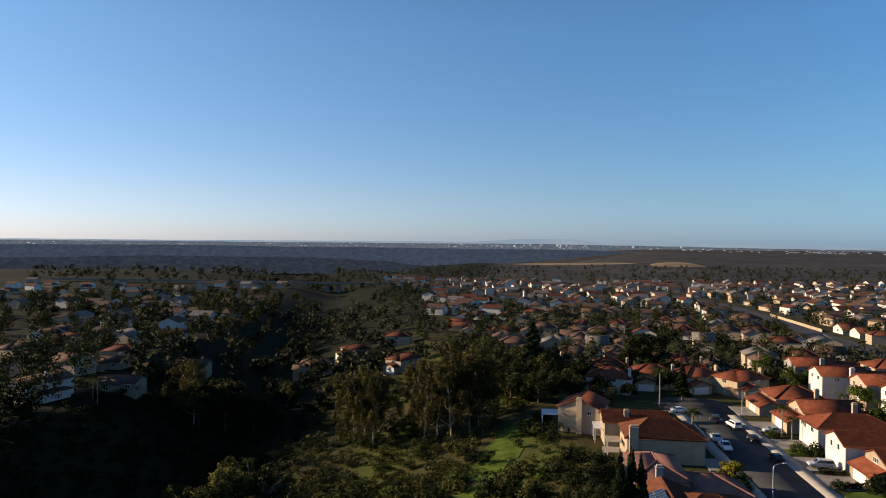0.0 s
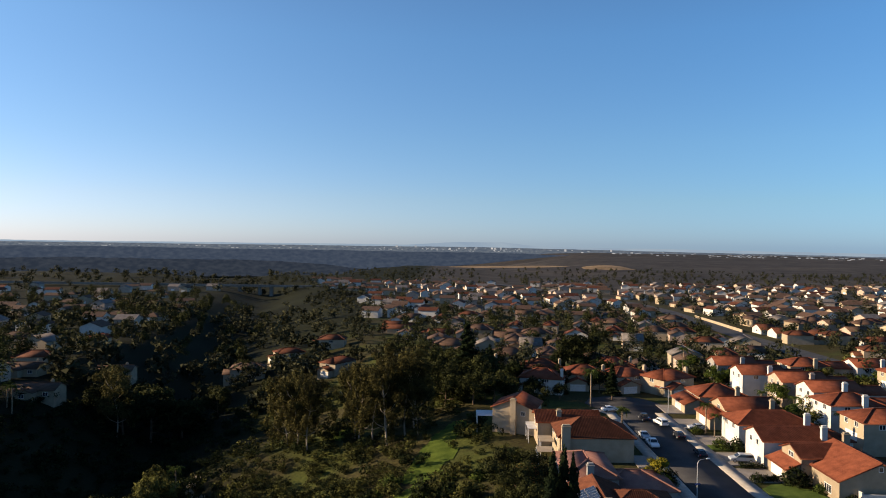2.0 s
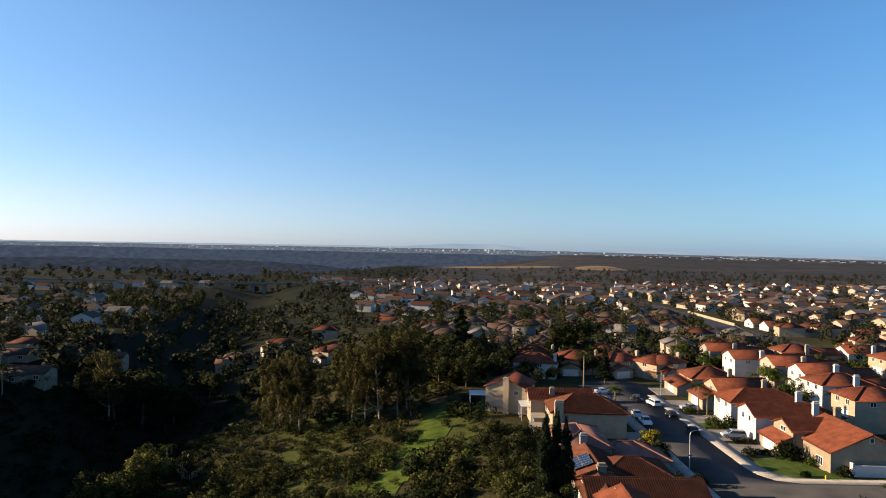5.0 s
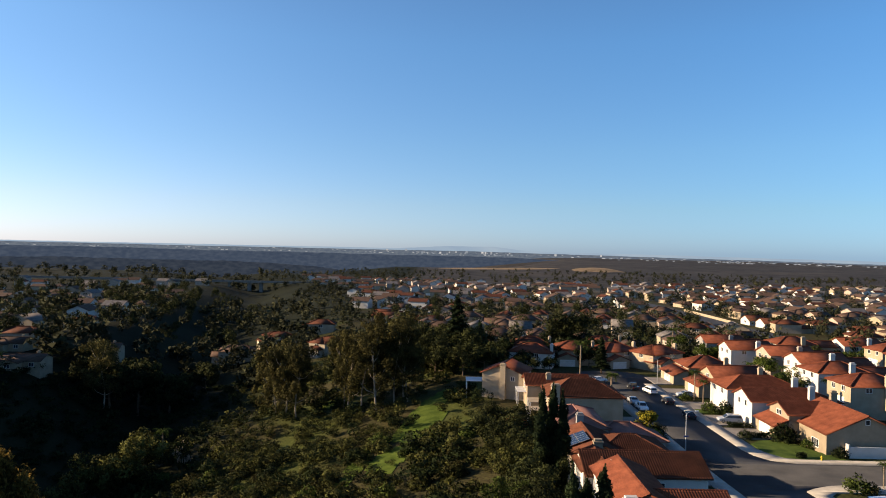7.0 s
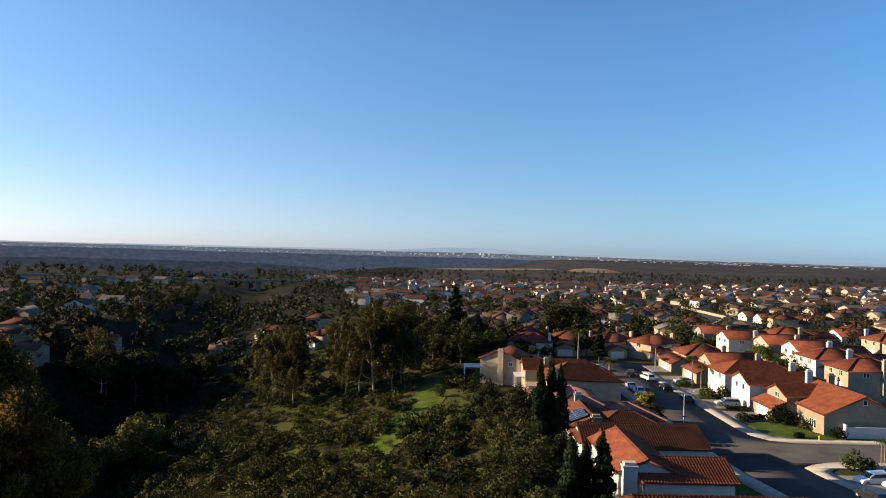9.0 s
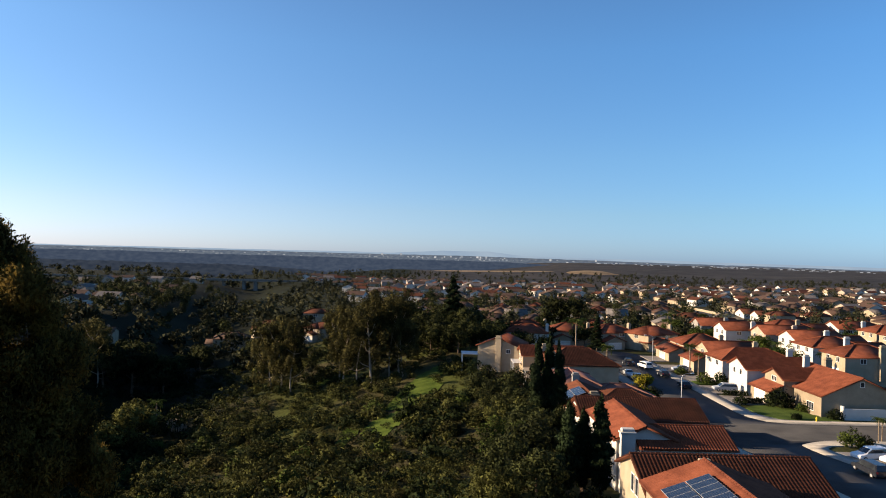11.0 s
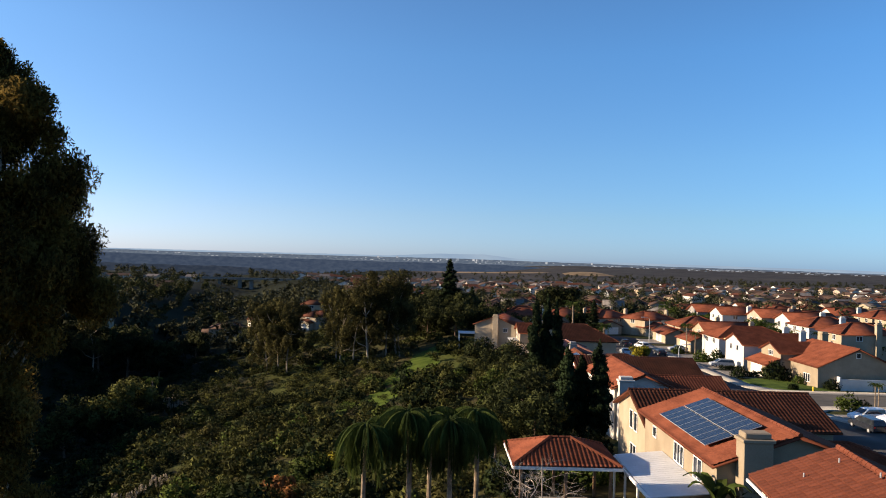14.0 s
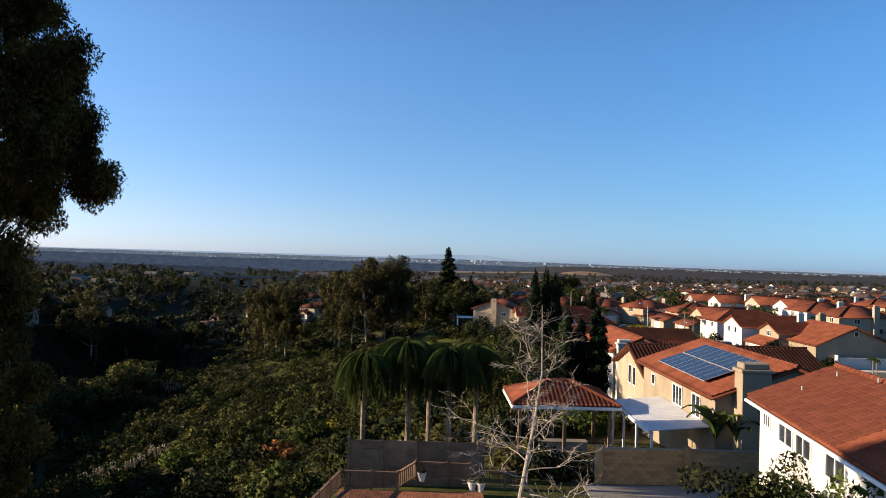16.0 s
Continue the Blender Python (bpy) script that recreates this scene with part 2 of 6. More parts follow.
def ground_z(x, y):
    x, y = np.asarray(x, float), np.asarray(y, float)
    ax, rx = axis_x(y), rim_x(y)
    zb = lerp(y, ((-400, -20), (0, -23), (120, -29), (200, -31), (400, -30), (840, -34), (1300, -34), (2000, -26)))
    right = np.clip((x - ax) / np.maximum(rx - ax, 5), 0, 1)
    left = np.clip((ax - x) / lerp(y, ((0, 40), (200, 46), (800, 70), (2000, 300))), 0, 1)
    pl = lerp(y, ((-400, -10), (200, -12.5), (300, -13.5), (500, -18), (900, -24), (2000, -24), (4800, -10)))
    sr, sl = right ** 0.95, left * left * (3 - 2 * left)
    z = np.where(x > ax, zb + (pad(y) - zb) * sr, zb + (pl - zb) * sl)
    bumpy = np.clip(1 - right, 0, 1) * np.clip(right * 6, 0, 1)
    z = z + bumpy * (1.2 * np.sin(x * 0.11 + 2 * np.sin(y * 0.05)) + 0.8 * np.sin(y * 0.16 + x * 0.07))
    far = np.clip((y - 500) / 900, 0, 1)
    z = z + far * (1.6 * np.sin(x * 0.006 + y * 0.004) + 1.0 * np.sin(x * 0.017 - y * 0.009))
    side = np.clip((13 + 1.5 * np.sin(y * 0.004) - np.degrees(np.arctan2(x, np.maximum(y, 1)))) / 17, 0, 1)
    side = side * side * (3 - 2 * side)
    fall = np.clip((y - lerp(np.degrees(np.arctan2(x, np.maximum(y, 1))), ((-10, 1150), (-4, 1650)))) / 900, 0, 1)
    z = z - 95 * side * fall * fall * (3 - 2 * fall)
    hill = np.exp(-(((x - 350) / 90) ** 2 + ((y - 1620) / 110) ** 2))
    return z + 9 * hill


def steps(lo, hi, fine_lo, fine_hi, step, grow=1.09):
    mid = list(np.arange(fine_lo, fine_hi + 0.01, step))
    s, v = step, fine_hi
    while v < hi:
        s *= grow
        v += s
        mid.append(min(v, hi))
    s, v = step, fine_lo
    while v > lo:
        s *= grow
        v -= s
        mid.insert(0, max(v, lo))
    return np.array(mid)


gx, gy = steps(-4700, 4700, -130, 130, 2.5), steps(-1200, 4850, -10, 300, 2.5)
GX, GY = np.meshgrid(gx, gy)
GZ = ground_z(GX, GY)
idx = np.arange(GX.size).reshape(GX.shape)
quads = np.stack([idx[:-1, :-1], idx[:-1, 1:], idx[1:, 1:], idx[1:, :-1]], -1).reshape(-1, 4)


def ground_material():
    m = bpy.data.materials.new("ground")
    m.use_nodes = True
    n, l = m.node_tree.nodes, m.node_tree.links
    b = n["Principled BSDF"]
    b.inputs["Roughness"].default_value, b.inputs["Specular IOR Level"].default_value = 1.0, 0.05
    pos = n.new("ShaderNodeNewGeometry").outputs["Position"]

    def nz(scale, detail=5):
        t = n.new("ShaderNodeTexNoise")
        t.inputs["Scale"].default_value, t.inputs["Detail"].default_value = scale, detail
        l.new(pos, t.inputs["Vector"])
        return t.outputs["Fac"]

    def ramp(fac, *stops):
        r = n.new("ShaderNodeValToRGB")
        while len(r.color_ramp.elements) < len(stops):
            r.color_ramp.elements.new(0.5)
        for e, (p, c) in zip(r.color_ramp.elements, stops):
            e.position, e.color = p, (*c, 1)
        l.new(fac, r.inputs[0])
        return r.outputs[0]

    def mix(fac, a, c, kind="MIX"):
        x = n.new("ShaderNodeMix")
        x.data_type, x.blend_type = "RGBA", kind
        if isinstance(fac, float):
            x.inputs[0].default_value = fac
        else:
            l.new(fac, x.inputs[0])
        l.new(a, x.inputs[6]), l.new(c, x.inputs[7])
        return x.outputs[2]

    near = ramp(nz(0.045), (0.36, (0.0241, 0.0189, 0.0103)), (0.45, (0.0473, 0.0344, 0.0172)), (0.52, (0.0361, 0.0387, 0.012)), (0.62, (0.0559, 0.0731, 0.0138)))
    near = mix(0.5, near, ramp(nz(1.5), (0.3, (0.0172, 0.0172, 0.0086)), (0.7, (0.0731, 0.0731, 0.0258))))
    # far scrub ground, greyed: some distance haze is painted into it
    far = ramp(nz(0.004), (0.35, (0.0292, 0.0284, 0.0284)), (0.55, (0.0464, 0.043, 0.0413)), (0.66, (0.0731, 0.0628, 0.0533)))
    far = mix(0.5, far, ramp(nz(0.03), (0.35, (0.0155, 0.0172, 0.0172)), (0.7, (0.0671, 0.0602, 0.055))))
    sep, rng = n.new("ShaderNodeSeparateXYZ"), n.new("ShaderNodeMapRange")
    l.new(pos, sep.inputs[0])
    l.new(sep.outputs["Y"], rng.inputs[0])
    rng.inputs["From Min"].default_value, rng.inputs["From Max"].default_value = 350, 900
    # dark ground under the left woods, with the canyon's shade painted in
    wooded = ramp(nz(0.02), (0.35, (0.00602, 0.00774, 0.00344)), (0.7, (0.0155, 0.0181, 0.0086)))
    shade_side = n.new("ShaderNodeMapRange")
    l.new(sep.outputs["X"], shade_side.inputs[0])
    shade_side.inputs["From Min"].default_value, shade_side.inputs["From Max"].default_value = -38, -72
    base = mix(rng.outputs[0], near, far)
    l.new(mix(shade_side.outputs[0], base, wooded), b.inputs["Base Color"])
    bp = n.new("ShaderNodeBump")
    bp.inputs["Strength"].default_value, bp.inputs["Distance"].default_value = 0.6, 0.3
    l.new(nz(0.9, 8), bp.inputs["Height"])
    l.new(bp.outputs[0], b.inputs["Normal"])
    return m


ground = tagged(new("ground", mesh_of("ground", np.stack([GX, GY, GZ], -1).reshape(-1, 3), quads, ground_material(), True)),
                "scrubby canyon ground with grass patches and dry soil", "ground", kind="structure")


# ---- roads ----
def slab(name, outline, lift, mat, label, category, thick=0.3):
    """A flat-topped piece of paving that follows the ground; outline: rows of (y, x_left, x_right)."""
    rows = []
    for (y0, a0, b0), (y1, a1, b1) in zip(outline, outline[1:]):
        k = max(1, int(abs(y1 - y0) / 2.5))
        rows += [(y0 + (y1 - y0) * i / k, a0 + (a1 - a0) * i / k, b0 + (b1 - b0) * i / k) for i in range(k)]
    rows.append(outline[-1])
    v, f = [], []
    for y, a, b in rows:
        z = float(pad(y)) + lift
        v += [(a, y, z), (b, y, z), (a, y, z - thick), (b, y, z - thick)]
    for i in range(len(rows) - 1):
        p, q = 4 * i, 4 * i + 4
        f += [(p, p + 1, q + 1, q), (p + 2, p, q, q + 2), (p + 1, p + 3, q + 3, q + 1)]
    e = 4 * (len(rows) - 1)
    f += [(0, 2, 3, 1), (e, e + 1, e + 3, e + 2)]
    return tagged(new(name, mesh_of(name, v, f, mat)), label, category, kind="structure")


slab("road", [(20, 44.3, 55), (104, 44.3, 55), (105.5, 44.3, 57), (107, 44.3, 60), (108, 44.3, 300), (118, 44.3, 300), (119, 44.3, 61.4), (120.4, 44.3, 57.4), (123.4, 44.3, 55.6), (127, 44.3, 55), (188, 44.3, 55), (192, 41, 58), (200, 38, 60), (208, 41, 57), (211, 46, 52)], 0.06, M_ASPHALT, "dark asphalt residential street", "road")


slab("pavement", [(20, 41.6, 44.3), (188, 41.6, 44.3), (192, 38.6, 41.2)], 0.20, M_KERB, "pale concrete pavement with kerb along the street", "pavement")
slab("pavement", [(119.0, 61.4, 300), (120.4, 57.4, 300), (121.2, 57.1, 300), (121.2, 57.1, 64), (123.4, 55.6, 60), (127, 55, 58), (189, 55, 58)], 0.20, M_KERB, "pale concrete pavement with a curved corner", "pavement")
slab("pavement", [(20, 55, 57.6), (102, 55, 57.6), (104, 55, 59.5), (104.6, 55.8, 300), (105.5, 57, 300), (107, 60, 300), (107.6, 63, 300)], 0.20, M_KERB, "pale concrete pavement with a curved corner", "pavement")


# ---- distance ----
def glowing_haze(name, low, high, scale):
    """A far slope; the haze of kilometres of air is painted in as glow."""
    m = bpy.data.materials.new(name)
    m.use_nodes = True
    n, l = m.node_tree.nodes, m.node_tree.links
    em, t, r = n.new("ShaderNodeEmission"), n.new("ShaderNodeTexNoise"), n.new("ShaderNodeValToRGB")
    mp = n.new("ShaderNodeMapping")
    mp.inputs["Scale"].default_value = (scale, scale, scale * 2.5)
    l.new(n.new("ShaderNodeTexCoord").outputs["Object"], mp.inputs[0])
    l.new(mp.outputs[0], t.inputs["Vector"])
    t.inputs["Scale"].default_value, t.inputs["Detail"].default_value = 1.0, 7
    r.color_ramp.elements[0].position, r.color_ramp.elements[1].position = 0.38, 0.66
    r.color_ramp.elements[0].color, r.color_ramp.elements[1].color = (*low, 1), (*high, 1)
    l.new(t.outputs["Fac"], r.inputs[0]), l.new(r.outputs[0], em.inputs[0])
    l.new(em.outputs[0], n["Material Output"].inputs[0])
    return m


def ridge(dist, a0, a1, tops, base, mat, label, rough=2.0, seed=0):
    """A far ridge as a long curved strip; tops: (bearing, height) in degrees and metres."""
    g = np.random.default_rng(seed)
    a = np.linspace(a0, a1, 400)
    z = lerp(a, tops)
    for k, s in ((3, 0.5), (9, 0.3), (31, 0.2), (97, 0.14)):
        z = z + rough * s * np.sin(np.radians(a) * k * 3.1 + g.uniform(0, 6))
    z = z + rough * 0.12 * g.normal(size=len(a))
    x, y = dist * np.sin(np.radians(a)), dist * np.cos(np.radians(a))
    v = np.concatenate([np.stack([x, y, np.full_like(x, base)], 1), np.stack([x, y, z], 1)])
    n = len(a)
    q = [(i, i + 1, n + i + 1, n + i) for i in range(n - 1)]
    return tagged(new("backdrop", mesh_of("backdrop", v, q, mat)), label, "hills", kind="structure")


ridge(4780, -48, 48, ((-48, 20), (-10, 19), (-4, 19), (0, 42), (4, 44), (7, 20), (20, 12), (34, 2), (48, -10)), -60, glowing_haze("haze_far", (0.12, 0.172, 0.241), (0.146, 0.198, 0.258), 0.004), "pale blue far ridge on the horizon", 2.5, 1)
ridge(4450, -48, 48, ((-48, 13), (-20, 11), (-3, 9), (3, 10), (10, 5), (20, -1), (34, -11), (48, -23)), -130, glowing_haze("haze_city", (0.0396, 0.055, 0.0808), (0.0654, 0.0808, 0.103), 0.05), "hazy mesa with distant town", 2.0, 2)
ridge(3950, -48, 16, ((-48, -8), (-30, -6), (-18, -10), (-8, -13), (-3, -17), (6, -20), (11, -32), (16, -60)), -150, glowing_haze("haze_mesa", (0.0172, 0.0267, 0.0464), (0.0267, 0.0378, 0.0585), 0.035), "dark blue wooded mesa slope in haze", 3.5, 3)
ridge(3000, -48, -6, ((-48, -46), (-30, -40), (-16, -48), (-11, -58), (-6, -85)), -150, glowing_haze("haze_slope", (0.0103, 0.0155, 0.0258), (0.0181, 0.0241, 0.0353), 0.04), "dark canyon slope far off", 4.0, 4)
g = np.random.default_rng(8)
bm = bmesh.new()
for k in range(260):
    az = g.uniform(-42, 42) if k < 120 else g.normal() * 4 + 2 if k < 160 else g.uniform(12, 36)
    d = g.uniform(4380, 4440) if k < 160 else g.uniform(3500, 4250)
    x, y = d * math.sin(radians(az)), d * math.cos(radians(az))
    w = g.uniform(2.5, 7)
    zb = float(lerp(az, ((-48, 12), (-3, 8), (10, 4), (20, -3), (34, -12), (48, -24)))) - g.uniform(3, 24)
    if k >= 160:
        zb = float(lerp(az, ((10, -6), (34, -16)))) - g.uniform(0, 6)
    h = g.uniform(1.6, 3.6) if not 120 <= k < 142 else g.uniform(5, 14)
    box(bm, x - w, x + w, y - 5, y + 5, zb, zb + h)
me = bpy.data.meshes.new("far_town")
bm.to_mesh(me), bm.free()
# the town boxes glow as well, haze included in their colour
me.materials.append(glowing_haze("haze_white", (0.103, 0.125, 0.155), (0.258, 0.267, 0.284), 0.01))
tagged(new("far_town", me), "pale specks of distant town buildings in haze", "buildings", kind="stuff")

# ---- houses ----
def tiled_plane(V, Q, a, b, c, d, pitch=0.0, course=0.42, thick=0.16):
    """A roof plane a, b (eave), c, d (top) as a slab; pitch > 0 lays rows of barrel tiles in overlapping courses on it."""
    a, b, c, d = (np.array(p, float) for p in (a, b, c, d))
    U = np.linalg.norm(b - a)
    along = (b - a) / U
    nrm = np.cross(b - a, (c + d) / 2 - a)
    nrm /= np.linalg.norm(nrm)
    upv = np.cross(nrm, along)
    L = (d - a) @ upv
    i = len(V)
    for p in (a, b, c, d):
        V.append(p)
    for p in (a, b, c, d):
        V.append(p - nrm * thick)
    Q += [(i, i + 1, i + 2, i + 3), (i + 7, i + 6, i + 5, i + 4), (i, i + 4, i + 5, i + 1), (i + 1, i + 5, i + 6, i + 2), (i + 3, i + 2, i + 6, i + 7), (i, i + 3, i + 7, i + 4)]
    if not pitch:
        return
    ua, ub = (d - a) @ along, (c - a) @ along
    nu = int(U / pitch * 4)
    us = np.linspace(0, U, nu + 1)
    prof = np.array([0.02, 0.075, 0.095, 0.075])[np.arange(nu + 1) % 4]
    vs = []
    k = max(2, int(L / course))
    for j in range(k):
        vs += [(L * j / k, 0.045), (L * (j + 1) / k, 0.0)]
    base = len(V)
    for v, lift in vs:
        lo, hi = ua * v / L, U + (ub - U) * v / L
        uu = np.clip(us, lo, hi)
        for u, h in zip(uu, prof):
            V.append(a + along * u + upv * v + nrm * (h + lift))
    w = nu + 1
    for j in range(len(vs) - 1):
        lo0, hi0 = ua * vs[j][0] / L, U + (ub - U) * vs[j][0] / L
        for u in range(nu):
            if us[u + 1] <= lo0 or us[u] >= hi0:
                continue
            p = base + j * w + u
            Q.append((p, p + 1, p + 1 + w, p + w))


def roof_planes(x0, x1, y0, y1, ze, axis, kind, pitch, over=0.5):
    """Corner lists of the planes of a roof over a rectangle, and its ridge."""
    x0, x1, y0, y1 = x0 - over, x1 + over, y0 - over, y1 + over
    ze = ze - over * pitch
    if axis == "y":
        h = (x1 - x0) / 2
        zr, xm = ze + h * pitch, (x0 + x1) / 2
        s = min(h, (y1 - y0) / 2 - 0.3) if kind == "hip" else 0.0
        r0, r1 = (xm, y0 + s, zr), (xm, y1 - s, zr)
        planes = [((x0, y1, ze), (x0, y0, ze), r0, r1), ((x1, y0, ze), (x1, y1, ze), r1, r0)]
        if kind == "hip":
            planes += [((x0, y0, ze), (x1, y0, ze), r0, r0), ((x1, y1, ze), (x0, y1, ze), r1, r1)]
    else:
        h = (y1 - y0) / 2
        zr, ym = ze + h * pitch, (y0 + y1) / 2
        s = min(h, (x1 - x0) / 2 - 0.3) if kind == "hip" else 0.0
        r0, r1 = (x0 + s, ym, zr), (x1 - s, ym, zr)
        planes = [((x0, y0, ze), (x1, y0, ze), r1, r0), ((x1, y1, ze), (x0, y1, ze), r0, r1)]
        if kind == "hip":
            planes += [((x0, y1, ze), (x0, y0, ze), r0, r0), ((x1, y0, ze), (x1, y1, ze), r1, r1)]
    return planes, (r0, r1)


def wall_block(bm, x0, x1, y0, y1, z0, ze, axis, kind, pitch):
    if kind != "gable":
        box(bm, x0, x1, y0, y1, z0, ze)
        return
    if axis == "y":
        prof = [(x0, z0), (x1, z0), (x1, ze), ((x0 + x1) / 2, ze + (x1 - x0) / 2 * pitch), (x0, ze)]
        ends = [[bm.verts.new((x, y, z)) for x, z in prof] for y in (y0, y1)]
    else:
        prof = [(y0, z0), (y1, z0), (y1, ze), ((y0 + y1) / 2, ze + (y1 - y0) / 2 * pitch), (y0, ze)]
        ends = [[bm.verts.new((x, y, z)) for y, z in prof] for x in (x0, x1)]
    bm.faces.new(ends[0]), bm.faces.new(ends[1][::-1])
    for k in range(5):
        bm.faces.new((ends[0][k], ends[0][(k + 1) % 5], ends[1][(k + 1) % 5], ends[1][k]))


WINDOWS = {}


def window_meshes(w, h, bars):
    key = (round(w, 2), round(h, 2), bars)
    if key not in WINDOWS:
        bm = bmesh.new()
        t = 0.07
        xs = [-w / 2 - t, -w / 2]
        for k in range(1, bars + 1):
            x = -w / 2 + w * k / (bars + 1)
            xs += [x - 0.035, x + 0.035]
        xs += [w / 2, w / 2 + t]
        zs = [-h / 2 - t, -h / 2, h / 2, h / 2 + t]
        vf = [[[bm.verts.new((x, y, z)) for z in zs] for x in xs] for y in (-0.06, 0.02)]
        nx = len(xs) - 1

        def solid(i, k):
            return 0 <= i < nx and 0 <= k < 3 and (k != 1 or i % 2 == 0)
        for i in range(nx):
            for k in range(3):
                if not solid(i, k):
                    continue
                for y in (0, 1):
                    bm.faces.new((vf[y][i][k], vf[y][i + 1][k], vf[y][i + 1][k + 1], vf[y][i][k + 1]))
                for (di, dk), (a, b) in (((-1, 0), ((i, k), (i, k + 1))), ((1, 0), ((i + 1, k), (i + 1, k + 1))), ((0, -1), ((i, k), (i + 1, k))), ((0, 1), ((i, k + 1), (i + 1, k + 1)))):
                    if not solid(i + di, k + dk):
                        bm.faces.new((vf[0][a[0]][a[1]], vf[0][b[0]][b[1]], vf[1][b[0]][b[1]], vf[1][a[0]][a[1]]))
        bmesh.ops.recalc_face_normals(bm, faces=bm.faces)
        fr = bpy.data.meshes.new("window")
        bm.to_mesh(fr), bm.free()
        fr.materials.append(M_TRIM)
        bm = bmesh.new()
        box(bm, -w / 2, w / 2, -0.02, 0.01, -h / 2, h / 2)
        pn = bpy.data.meshes.new("pane")
        bm.to_mesh(pn), bm.free()
        pn.materials.append(M_GLASS)
        WINDOWS[key] = fr, pn
    return WINDOWS[key]


FACES = {"-y": 0, "+x": 90, "+y": 180, "-x": -90}


def add_window(parent, face, x, y, z, w=1.5, h=1.2, bars=1):
    fr, pn = window_meshes(w, h, bars)
    ob = hang("window", fr, parent, m=pose(x, y, z, rz=FACES[face]))
    hang("pane", pn, ob)
    return ob


def add_garage(parent, face, x, y, z, w=4.8, h=2.15):
    bm = bmesh.new()
    for k in range(4):
        box(bm, -w / 2, w / 2, -0.05, 0.02, k * h / 4 + 0.015, (k + 1) * h / 4 - 0.015, 0.008)
    ob = part("garage_door", bm, M_GARAGE, parent, "pale panelled garage door")
    ob.matrix_basis = pose(x, y, z, rz=FACES[face])
    return ob


def add_chimney(parent, x, y, z0, z1, wx, wy, mat):
    z1 = z1 - (0.5 if z1 > 8 else 0.2)
    wx, wy = wx * 0.9, wy * 0.9
    bm = bmesh.new()
    box(bm, x - wx / 2, x + wx / 2, y - wy / 2, y + wy / 2, z0, z1 - 0.55, 0.03)
    ch = part("chimney", bm, mat, parent)
    bm = bmesh.new()
    box(bm, x - wx / 2 - 0.1, x + wx / 2 + 0.1, y - wy / 2 - 0.1, y + wy / 2 + 0.1, z1 - 0.55, z1 - 0.35, 0.03)
    box(bm, x - wx / 2 + 0.08, x + wx / 2 - 0.08, y - wy / 2 + 0.08, y + wy / 2 - 0.08, z1 - 0.35, z1, 0.06)
    part("cap", bm, mat, ch)
    return ch


def house(at, rot, blocks, wall=0, tile=0, label="", tiles=0.0, windows=(), garages=(), chimneys=(), group="houses on the street"):
    """blocks: (x0, x1, y0, y1, eave height, ridge axis, kind, pitch) on the house's own ground."""
    h = thing("house", pose(*at, rz=rot), label, "house", group)
    for x0, x1, y0, y1, ze, axis, kind, pitch in blocks:
        bm = bmesh.new()
        wall_block(bm, x0, x1, y0, y1, -3.0, ze, axis, kind, pitch)
        part("wall", bm, M_STUCCO[wall], h)
        planes, (r0, r1) = roof_planes(x0, x1, y0, y1, ze + 0.12, axis, kind, pitch)
        rf = None
        for p in planes:
            V, Q = [], []
            tiled_plane(V, Q, *p, pitch=tiles)
            sl = hang("roof_slope", mesh_of("roof_slope", V, Q, M_TILE[tile]), h)
            rf = rf or sl
        ends = [(r0, r1)]
        if kind == "hip":
            ends += [(p[0], p[3]) for p in planes]
        for p, q in ends:
            d = Vector(q) - Vector(p)
            if d.length < 0.3:
                continue
            k = max(1, int(d.length / 0.45)) if tiles else 1
            path, rad = [], []
            for i in range(k):
                path += [Vector(p) + d * (i / k) + Vector((0, 0, 0.06)), Vector(p) + d * ((i + 0.97) / k) + Vector((0, 0, 0.06))]
                rad += [0.16, 0.13]
            bm = bmesh.new()
            tube(bm, path, rad, 6)
            part("ridge_cap", bm, M_TILE[tile], h)
    for w in windows:
        add_window(h, *w)
    for g in garages:
        add_garage(h, *g)
    for c in chimneys:
        add_chimney(h, *c, M_STUCCO[wall])
    return h


# white two-storey house beside the garden
white = house((16.36, 34.4, -3.6), -7.8, [(0, 7.4, -17.5, 0, 5.35, "y", "gable", 0.40)], 0, 0, "white two-storey house with an orange tiled roof", 0.33,
      windows=[("-x", 0, -3.55, 4.55, 1.5, 1.25, 1), ("-x", 0, -5.55, 4.55, 1.5, 1.25, 1), ("-x", 0, -8.6, 4.5, 1.6, 1.3, 1), ("-x", 0, -2.4, 1.75, 1.2, 1.3, 1), ("-x", 0, -1.1, 4.65, 0.85, 0.95, 2)])
tile_me = bpy.data.meshes.new("tile")
bm = bmesh.new()
arc = [(0.165 * math.cos(a), 0.05 * math.sin(a)) for a in (0.0, 0.6, 1.2, 1.94, 2.54, 3.1416)]
lo = [bm.verts.new((-0.02, y, z + 0.035)) for y, z in arc]
hi = [bm.verts.new((0.44, y * 0.9, z + 0.002)) for y, z in arc]
for k in range(5):
    bm.faces.new((lo[k], lo[k + 1], hi[k + 1], hi[k]))
bm.faces.new(lo)
bmesh.ops.recalc_face_normals(bm, faces=bm.faces)
bm.to_mesh(tile_me), bm.free()
tile_me.materials.append(M_TILE[0])
slope = next(o for o in white.children if o.name.startswith("roof_slope"))
rowz = 5.35 + 0.12 - 0.2
